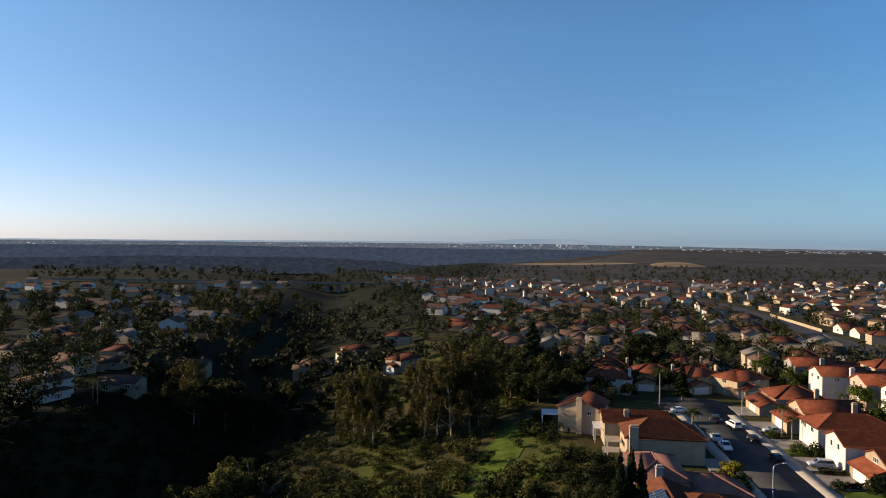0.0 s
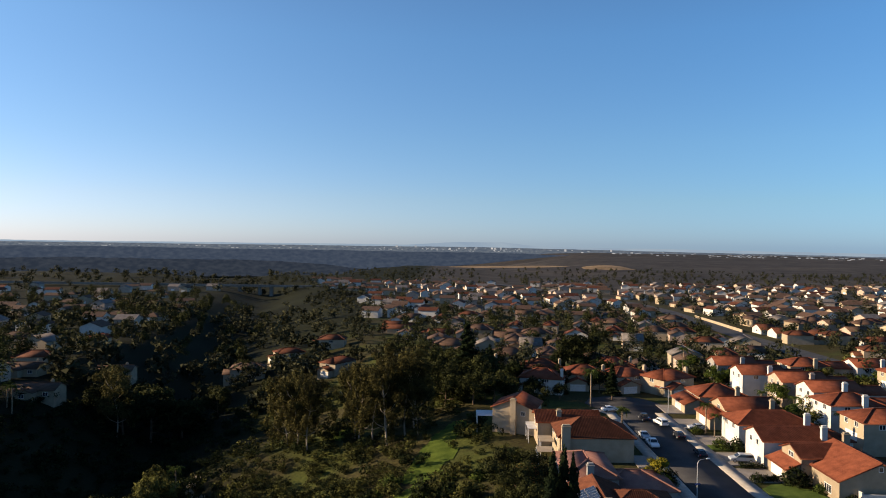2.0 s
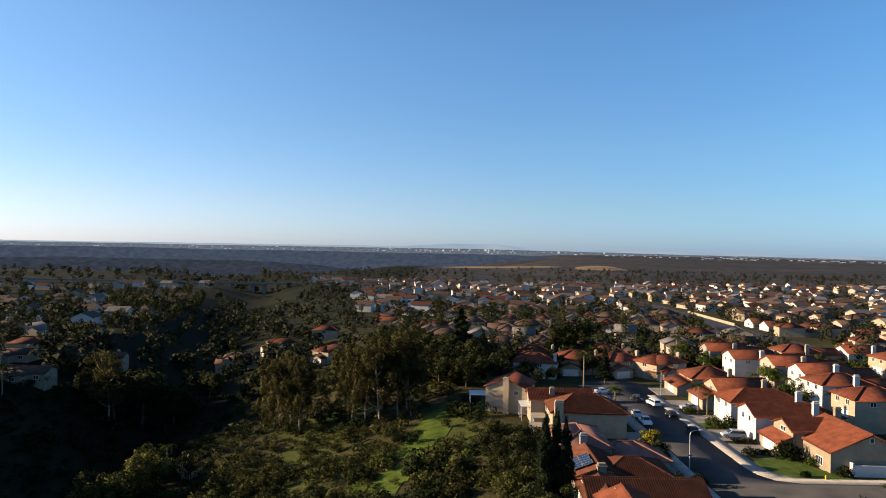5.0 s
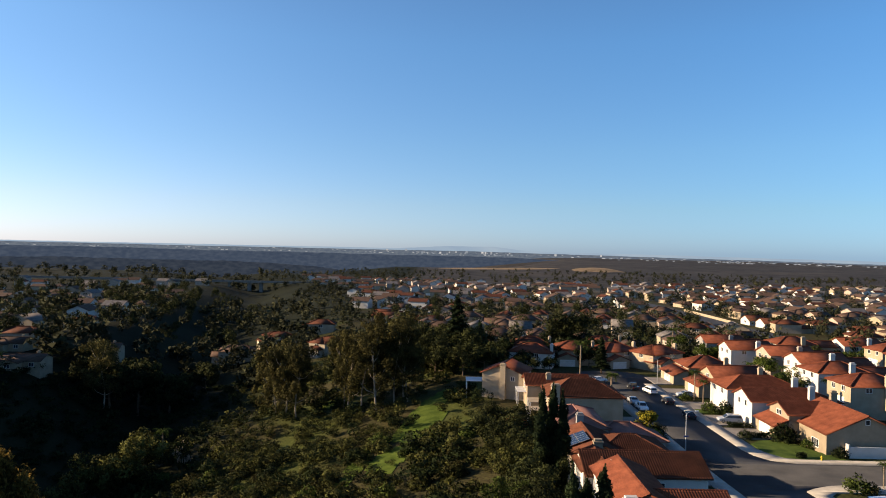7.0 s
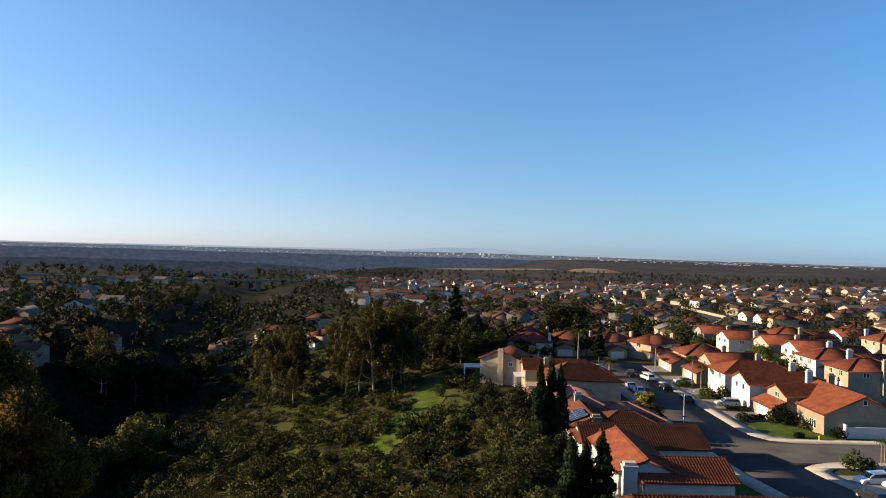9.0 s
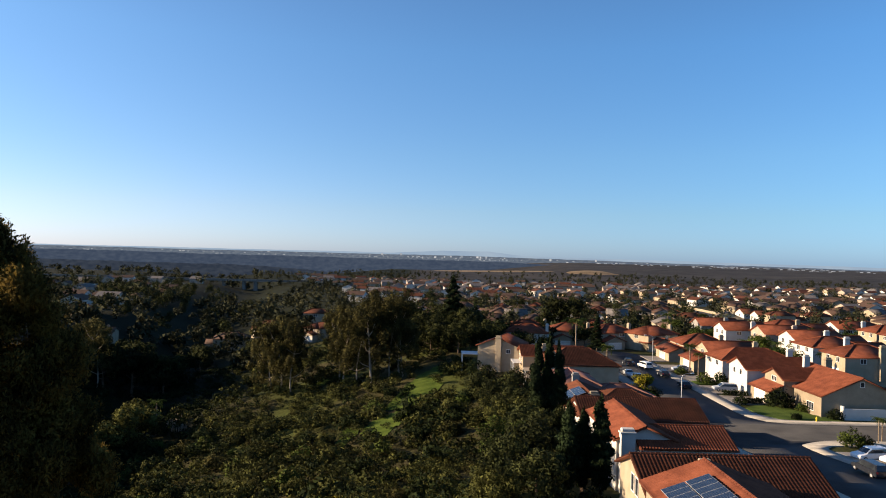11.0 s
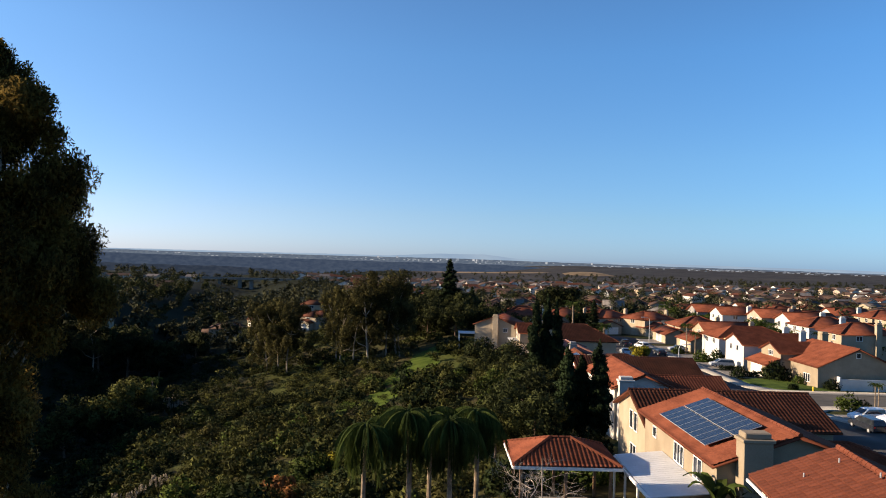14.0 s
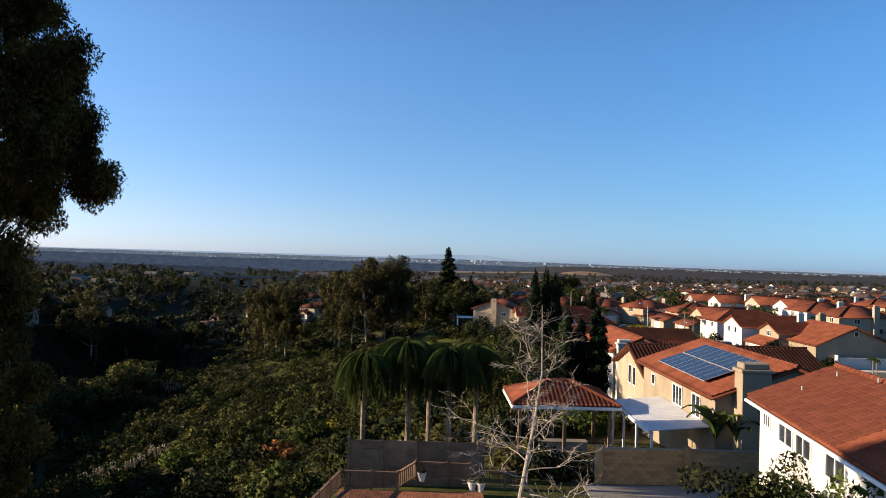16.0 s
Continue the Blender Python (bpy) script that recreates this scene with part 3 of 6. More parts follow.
for j in range(10):
    for k in range(30):
        u = j * 0.42
        hang("tile", tile_me, slope, m=pose(-0.5 + u * 0.9285, 0.3 - k * 0.335, rowz + u * 0.3714 + 0.10, 0, -21.8, 0))
bm = bmesh.new()
box(bm, -0.62, -0.5, -18.0, 0.5, 5.02, 5.16, 0.02)
part("gutter", bm, M_TRIM, white, "white roof gutter")
for x, y in ((1.2, -2.0), (2.9, -1.6), (3.4, -4.4)):
    bm = bmesh.new()
    tube(bm, [(x, y, 5.4 + x * 0.4), (x, y, 5.82 + x * 0.4)], [0.04, 0.04], 8)
    part("vent_pipe", bm, M_METAL, white)
# tan house with solar roof, cream neighbour
house((16.9, 41.2, -4.9), 0, [(0, 9.4, 0, 14, 5.4, "y", "gable", 0.36), (5, 17, 6, 13, 3.0, "x", "hip", 0.36)], 2, 0, "tan two-storey house with solar panels on a tiled roof", 0.33,
      windows=[("-x", 0, 6.3, 4.2, 1.7, 1.25, 2), ("-x", 0, 2.9, 4.2, 1.3, 1.3, 1), ("-x", 0, 11.5, 4.4, 0.7, 0.7, 0)], chimneys=[(1.9, -0.7, -1.0, 7.7, 1.9, 1.2)])
house((17.6, 56.2, -5.6), 0, [(0, 14.9, 0, 9.5, 4.7, "x", "gable", 0.40)], 1, 1, "cream two-storey house with a brown tiled roof", 0.33,
      windows=[("-x", 0, 5.2, 4.1, 0.8, 1.5, 0), ("-x", 0, 3.9, 4.1, 0.8, 1.5, 0), ("-x", 0, 4.5, 1.3, 1.6, 1.4, 1)], chimneys=[(4.5, 0.6, 2, 8.1, 1.2, 0.9)])
house((19.6, 75.0, -6.8), 0, [(0, 6.2, 0, 13.4, 5.6, "y", "gable", 0.42), (2.6, 12.2, -1.0, 6.6, 5.0, "x", "gable", 0.36)], 0, 0, "pale house with orange and brown tiled roofs", 0.33,
      windows=[("-x", 0, 5, 4.2, 1.5, 1.2, 1)], chimneys=[(1.0, -0.6, -1, 7.1, 1.7, 1.0)])
house((19.0, 88.6, -7.9), 0, [(0, 15.3, 0, 9.2, 5.6, "x", "gable", 0.38), (-0.3, 5.2, 1.6, 8.6, 5.7, "y", "gable", 0.40)], 0, 1, "pale house with a rust tiled roof", 0.33,
      windows=[("-x", 0, 1.0, 4.2, 0.9, 1.2, 0), ("-y", 9.0, 0, 4.2, 1.5, 1.1, 1)], chimneys=[(3.1, -0.5, -1, 8.3, 1.2, 0.9)])
house((19.6, 103.4, -9.0), 0, [(0, 7.6, 0, 12, 5.2, "y", "gable", 0.38), (4, 15, 0.4, 9.4, 5.0, "x", "hip", 0.40)], 2, 1, "tan house with solar panels and a brown tiled roof", 0.33,
      windows=[("-y", 6.2, 0, 4.2, 1.3, 0.9, 1), ("-x", 0, 5, 4.2, 1.5, 1.2, 1)], chimneys=[(3.8, -0.4, -1, 7.7, 1.5, 0.9)])
house((20.0, 120.0, -9.4), 0, [(0, 9, 0, 14, 5.2, "y", "hip", 0.38), (6, 19, 0, 10, 3.2, "x", "hip", 0.36)], 3, 3, "grey house with a faded pink tiled roof", 0.0,
      windows=[("-x", 0, 5, 4.2, 1.5, 1.2, 1)], chimneys=[(4.0, 0, 2, 8.0, 1.3, 1.0)])
house((22.6, 145.4, -9.4), 0, [(0, 15.5, 0, 10.6, 5.2, "x", "hip", 0.52)], 1, 1, "cream house with a large brown tiled roof", 0.33,
      windows=[("-x", 0, 4, 4.2, 1.5, 1.2, 1), ("-x", 0, 9, 4.2, 1.5, 1.2, 1)], chimneys=[(1.2, -0.5, 0, 8.4, 2.0, 1.0)])
house((19.4, 156.8, -9.4), 0, [(0, 14, 0, 8.2, 5.3, "x", "gable", 0.40)], 1, 0, "cream house with an orange tiled roof", 0.33,
      windows=[("-x", 0, 2.6, 4.2, 1.2, 1.1, 1), ("-x", 0, 5.8, 4.2, 1.2, 1.1, 1)], chimneys=[(5, 2.0, 4, 8.3, 1.2, 1.0)])
house((9.8, 168.0, -8.6), -18, [(0, 10, 0, 10, 5.2, "y", "gable", 0.40)], 1, 0, "cream house with an orange roof and white patio cover", 0.0,
      windows=[("-x", 0, 3, 4.0, 1.2, 1.1, 1), ("-x", 0, 7, 4.0, 1.2, 1.1, 1), ("-y", 7.5, 0, 4.0, 0.9, 0.9, 1)], chimneys=[(5.2, -0.4, -1, 7.9, 1.5, 0.9)])
# far side of the street
house((64.5, 123.5, -9.3), 0, [(4.5, 19, 0.8, 16, 3.9, "y", "gable", 0.44), (2.6, 12, 10.5, 18.5, 5.0, "x", "gable", 0.40), (0, 6, 11, 19, 2.6, "y", "gable", 0.40)], 2, 0, "tan corner house with orange tiled roofs and a pale garage", 0.33,
      windows=[("-x", 4.5, 4.5, 1.4, 2.2, 1.4, 2), ("-x", 2.6, 14.5, 4.6, 1.8, 0.9, 2), ("-y", 11.8, 0.8, 6.0, 0.7, 0.8, 0)], garages=[("-x", 0, 15, 0.1)], chimneys=[(13.5, 15.0, 4, 9.4, 1.4, 0.9)])
house((64.6, 144.5, -9.3), 0, [(0, 14, 0, 9, 5.2, "x", "gable", 0.42), (8, 20, 3, 12, 4.6, "x", "hip", 0.38)], 0, 0, "white two-storey house with an orange tiled roof", 0.33,
      windows=[("-x", 0, 3, 4.2, 0.9, 1.1, 0), ("-x", 0, 6.2, 4.2, 0.9, 1.1, 0)], garages=[("-x", 0, 4.5, 0.1)], chimneys=[(12.5, 0.5, 3, 9.0, 1.3, 0.9)])
house((64.8, 157.6, -9.3), 0, [(0, 17, 0, 10, 5.2, "x", "hip", 0.42)], 0, 0, "white two-storey house with an orange hip roof", 0.33,
      windows=[("-x", 0, 3, 4.2, 1.2, 1.1, 1), ("-x", 0, 7, 4.2, 1.2, 1.1, 1), ("-y", 10, 0, 4.2, 1.2, 1.1, 1)], garages=[("-x", 0, 5, 0.1)], chimneys=[(15.0, -0.3, 0, 8.6, 1.4, 0.9)])
house((64.0, 173.0, -9.4), 0, [(4, 17, 0, 10, 5.0, "x", "gable", 0.42), (0, 7, 0, 10, 2.7, "y", "gable", 0.40)], 1, 0, "cream house with a gable and orange tiled roofs", 0.0,
      windows=[("-x", 4, 5, 4.6, 1.8, 0.9, 2)], garages=[("-x", 0, 5, 0.1)], chimneys=[(15.0, -0.3, 0, 8.4, 1.2, 0.9)])
house((63.0, 189.0, -9.6), 0, [(4, 17, 0, 11, 5.0, "x", "hip", 0.42), (0, 7, 0, 11, 2.7, "y", "gable", 0.40)], 1, 0, "cream house with an orange hip roof above the garage", 0.0,
      windows=[("-x", 4, 5, 4.4, 1.8, 0.9, 2)], garages=[("-x", 0, 5.5, 0.1)], chimneys=[(14.0, -0.3, 0, 8.4, 1.2, 0.9)])
for hx, hy, rot, tl in ((52, 215, 20, 0), (36, 219, 0, 0), (20, 212, -15, 0), (24, 232, 0, 1), (50, 240, 0, 0), (4, 240, 10, 1), (66, 210, 30, 0)):
    house((hx, hy, float(pad(hy)) - 0.1), rot, [(0, 13, 3, 13, 5.0, "x", "hip", 0.42), (0, 7, 0, 6, 2.7, "y", "gable", 0.40)], random.choice((0, 1, 1)), tl, "cream house with orange tiled roofs and a front garage", 0.0,
          windows=[("-y", 8, 3, 4.2, 1.8, 0.9, 2), ("-x", 0, 8, 4.2, 1.5, 1.1, 1)], garages=[("-y", 3.5, 0, 0.1)], chimneys=[(12.6, 6.0, 0, 8.2, 0.9, 1.3)])
for hx, hy, rot, wl in ((88, 212, 0, 0), (94, 199, 0, 4), (96, 186, 0, 0), (92, 170, 0, 0), (90, 153, 0, 1), (134, 232, 0, 0), (136, 215, 0, 1), (112, 232, 0, 1), (88, 232, 0, 3), (132, 198, 0, 1), (136, 180, 0, 0), (138, 160, 0, 1)):
    house((hx, hy, float(pad(hy)) + 2.2), rot, [(0, 13, 0, 9.5, 5.2, "x", random.choice(("hip", "gable")), 0.42), (9, 20, 1, 9, 4.4, "x", "gable", 0.38)], wl, 0, "two-storey house with an orange tiled roof", 0.0,
          windows=[("-x", 0, 2.8, 4.2, 1.2, 1.1, 1), ("-x", 0, 6.8, 4.2, 1.2, 1.1, 1), ("-y", 4, 0, 4.2, 1.3, 1.0, 1)], garages=[("-x", 0, 4.8, 0.1)], chimneys=[(8, -0.35, 0, 8.4, 1.4, 0.9)])


# ---- the town farther off ----
def town_house(kind, wall, tile):
    w, d = ((12, 9), (15, 10), (10, 11), (13, 8))[kind % 4]
    storeys = 5.0 if kind % 3 else 2.9
    bl = [(-w / 2, w / 2, -d / 2, d / 2, storeys, "x" if kind % 2 else "y", "gable" if kind % 2 == 0 or kind == 3 else "hip", 0.42)]
    if kind % 2:
        bl.append((-w / 2 - 3, -w / 2 + 3, -d / 2 + 1, d / 2 - 1.5, 2.7, "x", "gable", 0.4))
    return house((0, 0, -100), 0, bl, wall, tile, "small stucco house with a tiled roof in the suburb", 0.0,
                 windows=[("-x", -w / 2, 0, storeys - 1.1, 1.8, 1.1, 1), ("-y", 0, -d / 2, storeys - 1.2, 1.8, 1.1, 1)],
                 garages=[("-x", -w / 2 - (3 if kind % 2 else 0), -1.0 if kind % 2 else -d / 4, 0.0, 4.0)], group="houses of the suburb")


def flat_house(kind, wall, tile):
    """A house of the far suburb: walls, roof and a garage door only."""
    w, d = ((13, 9), (16, 10), (11, 12))[kind % 3]
    bl = [(-w / 2, w / 2, -d / 2, d / 2, 5.0 if kind != 1 else 3.0, "x" if kind != 2 else "y", "gable" if kind != 1 else "hip", 0.42)]
    return house((0, 0, -100), 0, bl, wall, tile, "distant stucco house with a tiled roof", 0.0, garages=[("-x", -w / 2, 0, 0.0, 4.2)], group="houses of the far suburb")


protos = [town_house(k, (0, 1, 4, 1, 1, 2, 0, 1)[k], (1, 2, 2, 1, 4, 2, 2, 1)[k]) for k in range(8)]
far_protos = [flat_house(k % 3, (0, 1, 4, 1, 1, 0)[k], (1, 2, 4, 2, 2, 2)[k]) for k in range(6)]
rng = random.Random(5)
spots = []
used = {id(p): False for p in protos + far_protos}


far_list = []


def settle(p, x, y, rot):
    if p in far_protos:
        far_list.append((far_protos.index(p), x, y, rot))
        spots.append((x, y))
        return
    m = pose(x, y, float(ground_z(x, y)) + 0.1, rz=rot)
    if used[id(p)]:
        copy_thing(p, m)
    else:
        used[id(p)] = True
        p.matrix_basis = m
    spots.append((x, y))


def on_highway(x, y):
    return abs(x - lerp(y, ((250, 156), (391, 162), (460, 166), (560, 171), (644, 167), (800, 120), (1000, 60)))) < 16


row = 0
y = 252.0
while y < 980:
    row += 1
    x = float(rim_x(np.array(y))) + 25 + rng.uniform(0, 10)
    top = 120 + y * 0.55
    while x < top:
        xx, yy = x + rng.uniform(-1.5, 1.5), y + rng.uniform(-2.5, 2.5) + 9 * math.sin(x * 0.016)
        if rng.random() < (0.66 if y < 420 else 0.6) and not on_highway(xx, yy):
            settle(rng.choice(protos if yy < 470 else far_protos), xx, yy, rng.choice((0, 0, 90, 180, 270)) + 12 * math.sin(x * 0.012 + y * 0.01))
        x += rng.uniform(15, 21)
    y += (19 if row % 2 else 28) * (1.0 if y < 500 else 1.2)
for k in range(150):
    y = 215 + 580 * rng.random() ** 1.2
    x = float(axis_x(np.array(y))) - 58 - rng.random() ** 1.3 * (80 + y * 0.5)
    if all((x - a) ** 2 + (y - b) ** 2 > 300 for a, b in spots):
        settle(rng.choice(protos if y < 350 else far_protos), x, y, rng.choice((0, 90, 180, 270)) + rng.uniform(-15, 15))
# the white two-storey house and its neighbours above the canyon
house((-149, 186, float(ground_z(-144, 192)) + 0.1), -12, [(0, 9.5, 0, 17, 5.2, "y", "gable", 0.40), (9.5, 12.5, 3, 13, 2.6, "y", "hip", 0.3)], 0, 2, "white two-storey gabled house with a brown tiled roof above the canyon", 0.0,
      windows=[("-y", 3.0, 0, 4.0, 1.3, 1.1, 1), ("-y", 6.5, 0, 1.6, 1.3, 1.1, 1), ("-y", 3.0, 0, 1.6, 1.3, 1.1, 1)], chimneys=[(7.0, 9.0, 0, 8.4, 1.0, 0.9)], group="houses above the canyon")
spots.append((-144, 195))
for hx, hy, rot, wl in ((-134, 208, 4, 2), (-182, 206, 10, 2), (-158, 240, 0, 1), (-136, 262, 8, 2), (-196, 252, 0, 1)):
    house((hx, hy, float(ground_z(hx + 6, hy + 4)) + 0.2), rot, [(0, 13, 0, 8, 2.8, "x", "gable", 0.36), (2, 8, -3, 3, 2.6, "y", "gable", 0.36)], wl, 2, "low tan house with a dark brown roof above the canyon", 0.0,
          windows=[("-y", 10.5, 0, 1.6, 1.5, 1.1, 1), ("-y", 5, -3, 1.5, 1.5, 1.1, 1)], chimneys=[(10.0, 5.5, 0, 5.4, 0.9, 0.8)], group="houses above the canyon")
    spots.append((hx + 6, hy + 4))
for x, y, rot in ((-92, 312, 10), (-46, 278, 60), (-78, 330, 30), (-60, 345, 0)):
    settle(protos[1] if x < -90 else protos[7], x, y, rot)
for p in protos:
    if not used[id(p)]:
        for o in (*p.children_recursive, p):
            bpy.data.objects.remove(o)


def joined_houses(items):
    """All far houses as one mesh, with a material slot for each paint and tile."""
    mats, V, F, MI = [], [], [], []
    bpy.context.view_layer.update()
    inv = [p.matrix_basis.inverted() for p in far_protos]
    for i, x, y, rot in items:
        m = pose(x, y, float(ground_z(x, y)) + 0.1, rz=rot) @ inv[i]
        for o in far_protos[i].children_recursive:
            if o.name.startswith("ridge_cap"):
                continue
            mw = m @ o.matrix_world
            mt = o.data.materials[0]
            if mt not in mats:
                mats.append(mt)
            b0 = len(V)
            V += [tuple(mw @ v.co) for v in o.data.vertices]
            for f in o.data.polygons:
                F.append([b0 + k for k in f.vertices])
                MI.append(mats.index(mt))
    me = bpy.data.meshes.new("far_suburb")
    me.from_pydata(V, [], F)
    for mt in mats:
        me.materials.append(mt)
    me.polygons.foreach_set("material_index", np.array(MI, np.int32))
    tagged(new("far_suburb", me), "distant stucco houses with tiled roofs", "houses", kind="stuff")
    for p in far_protos:
        for o in (*p.children_recursive, p):
            bpy.data.objects.remove(o)


joined_houses(far_list)

# ---- plants ----
def leaf_quads(g, centres, radii, count, size, aspect=0.5, droop=0.0, shell=0.55, tri=True, rough=0.07, loose=0.28):
    """Small leaves strewn in ellipsoid clumps: arrays of corners, faces and corner normals, which lean to the clump's outside."""
    centres, radii = np.asarray(centres, float), np.asarray(radii, float)
    if radii.ndim == 1:
        radii = np.repeat(radii[:, None], 3, 1)
    vol = (radii.prod(1)) ** 0.67
    pick = g.choice(len(centres), count, p=vol / vol.sum())
    d = g.normal(size=(count, 3))
    d /= np.linalg.norm(d, axis=1, keepdims=True)
    r = shell + (1 - shell) * g.random((count, 1)) ** 0.6
    r *= 1 + rough * g.normal(size=(count, 1))
    p = centres[pick] + d * r * radii[pick]
    a = g.normal(size=(count, 3))
    a[:, 2] -= droop
    a /= np.linalg.norm(a, axis=1, keepdims=True)
    nrm = d + g.normal(size=(count, 3)) * 0.45
    b = np.cross(nrm, a)
    b /= np.maximum(np.linalg.norm(b, axis=1, keepdims=True), 1e-6)
    s = size * (0.6 + 0.8 * g.random((count, 1)))
    soft = d / radii[pick] * radii[pick].mean(1, keepdims=True) + g.normal(size=(count, 3)) * loose
    soft /= np.linalg.norm(soft, axis=1, keepdims=True)
    turn = np.where((np.cross(a, b) * soft).sum(1) < 0, -1.0, 1.0)[:, None]
    a, b = a * s, b * s * aspect * turn
    if tri:
        v = np.stack([p - a * 0.5 - b, p + a, p - a + b * 0.7], 1).reshape(-1, 3)
        return v, np.arange(count * 3).reshape(-1, 3), np.repeat(soft, 3, 0)
    v = np.stack([p - a, p - b * 0.9 - a * 0.1, p + a, p + b * 0.9 - a * 0.1], 1).reshape(-1, 3)
    return v, np.arange(count * 4).reshape(-1, 4), np.repeat(soft, 4, 0)


def leaf_mesh(name, seed, centres, radii, count, size, mat, **kw):
    v, q, n = leaf_quads(np.random.default_rng(seed), centres, radii, count, size, **kw)
    return mesh_of(name, v, q, mat, normals=n)


def limbs(bm, rnd, top, spread, base_r, n, lean=(0, 0), start=0.35, sides=7):
    """A leaning trunk with limbs; returns the limbs' ends."""
    lx, ly = lean
    pts = [Vector((lx * t * t + 0.02 * top * math.sin(5 * t), ly * t * t, top * t)) for t in (0, 0.15, 0.3, 0.5, 0.7, 0.85)]
    tube(bm, [pts[0] - Vector((0, 0, 0.8))] + pts, [base_r * 1.25] + [base_r * (1 - 0.8 * i / 6) for i in range(6)], sides)
    ends = [pts[-1]]
    for k in range(n):
        t = start + (0.85 - start) * k / max(1, n - 1)
        i = min(4, int(t / 0.85 * 5))
        p = pts[i].lerp(pts[i + 1], 0.5)
        ang = k * 2.4 + rnd.uniform(-0.4, 0.4)
        out = spread * rnd.uniform(0.6, 1.0) * (1.1 - 0.5 * t)
        e = p + Vector((math.cos(ang) * out, math.sin(ang) * out, top * rnd.uniform(0.12, 0.26)))
        mid = p.lerp(e, 0.5) + Vector((0, 0, -0.04 * top))
        tube(bm, [p, mid, e], [base_r * 0.45, base_r * 0.3, base_r * 0.1], 5)
        ends.append(e)
    return ends


def gum(seed, height, spread, leaves, size, label, low=0.35):
    rnd = random.Random(seed)
    t = thing("eucalyptus_tree", Matrix(), label, "tree", "eucalyptus trees in the canyon")
    bm = bmesh.new()
    ends = limbs(bm, rnd, height * 0.92, spread, height * 0.012, 11, (rnd.uniform(-3, 3), rnd.uniform(-3, 3)), 0.26)
    part("trunk", bm, M_BARK, t, "pale smooth trunk", True)
    c, r = [], []
    for e in ends:
        for i in range(6):
            c.append(e + Vector((rnd.gauss(0, 1), rnd.gauss(0, 1), rnd.gauss(-0.1 if i < 4 else -1.0, 0.9))) * spread * 0.27)
            k = spread * rnd.uniform(0.15, 0.31)
            r.append((k, k, k * rnd.uniform(0.9, 1.5)))
    hang("crown", leaf_mesh("crown", seed, c, r, leaves, size, F_GUM, aspect=0.45, droop=0.8), t)
    return t


def broadleaf(seed, height, spread, leaves, size, mat, name="tree", label="", group="trees of the suburb", bark=None):
    rnd = random.Random(seed)
    t = thing(name, Matrix(), label, "tree", group)
    bm = bmesh.new()
    ends = limbs(bm, rnd, height * 0.75, spread * 0.8, height * 0.025, 6, (0, 0), 0.3)
    part("trunk", bm, bark or M_TRUNK, t, smooth=True)
    c, r = [], []
    for e in ends:
        for _ in range(3):
            c.append(e + Vector((rnd.gauss(0, 1), rnd.gauss(0, 1), rnd.gauss(0, 0.6))) * spread * 0.25)
            k = spread * rnd.uniform(0.25, 0.42)
            r.append((k, k, k * 0.8))
    hang("crown", leaf_mesh("crown", seed, c, r, leaves, size, mat, aspect=0.7), t)
    return t


def cypress(seed, height, width, leaves, size, label="tall narrow dark green cypress", mat=None):
    g = np.random.default_rng(seed)
    t = thing("cypress_tree", Matrix(), label, "tree", "cypress trees")
    bm = bmesh.new()
    tube(bm, [(0, 0, -0.6), (0, 0, height * 0.5), (0, 0, height * 0.9)], [width * 0.12, width * 0.08, 0.03], 6)
    part("trunk", bm, M_TRUNK, t)
    c, r = [], []
    for k in range(26):
        z = k / 25
        w = width * 0.5 * min(1, 0.55 + z * 2) * (1 - z ** 3) ** 0.7
        for _ in range(2):
            c.append((g.normal() * w * 0.3, g.normal() * w * 0.3, height * (0.06 + 0.92 * z)))
            r.append((max(w, 0.12) * 0.75, max(w, 0.12) * 0.75, height * 0.05))
    hang("crown", leaf_mesh("crown", seed, c, r, leaves, size, mat or F_CYP, aspect=0.6, droop=-1.5), t)
    return t


def pine(seed, height, width, leaves, size):
    g = np.random.default_rng(seed)
    t = thing("pine_tree", Matrix(), "tall dark conifer with layered branches", "tree", "conifers")
    bm = bmesh.new()
    tube(bm, [(0, 0, -0.6), (0, 0, height * 0.5), (0, 0, height * 0.98)], [height * 0.018, height * 0.01, 0.03], 6)
    part("trunk", bm, M_TRUNK, t)
    c, r = [], []
    for k in range(60):
        z = 0.15 + 0.83 * k / 59
        w = width * 0.5 * (1 - z) ** 0.8 + 0.2
        a = k * 2.4
        o = w * g.uniform(0.3, 1.0)
        c.append((math.cos(a) * o, math.sin(a) * o, height * z))
        r.append((w * 0.45 + 0.15, w * 0.45 + 0.15, height * 0.025))
    hang("crown", leaf_mesh("crown", seed, c, r, leaves, size, F_CYP, aspect=0.5), t)
    return t


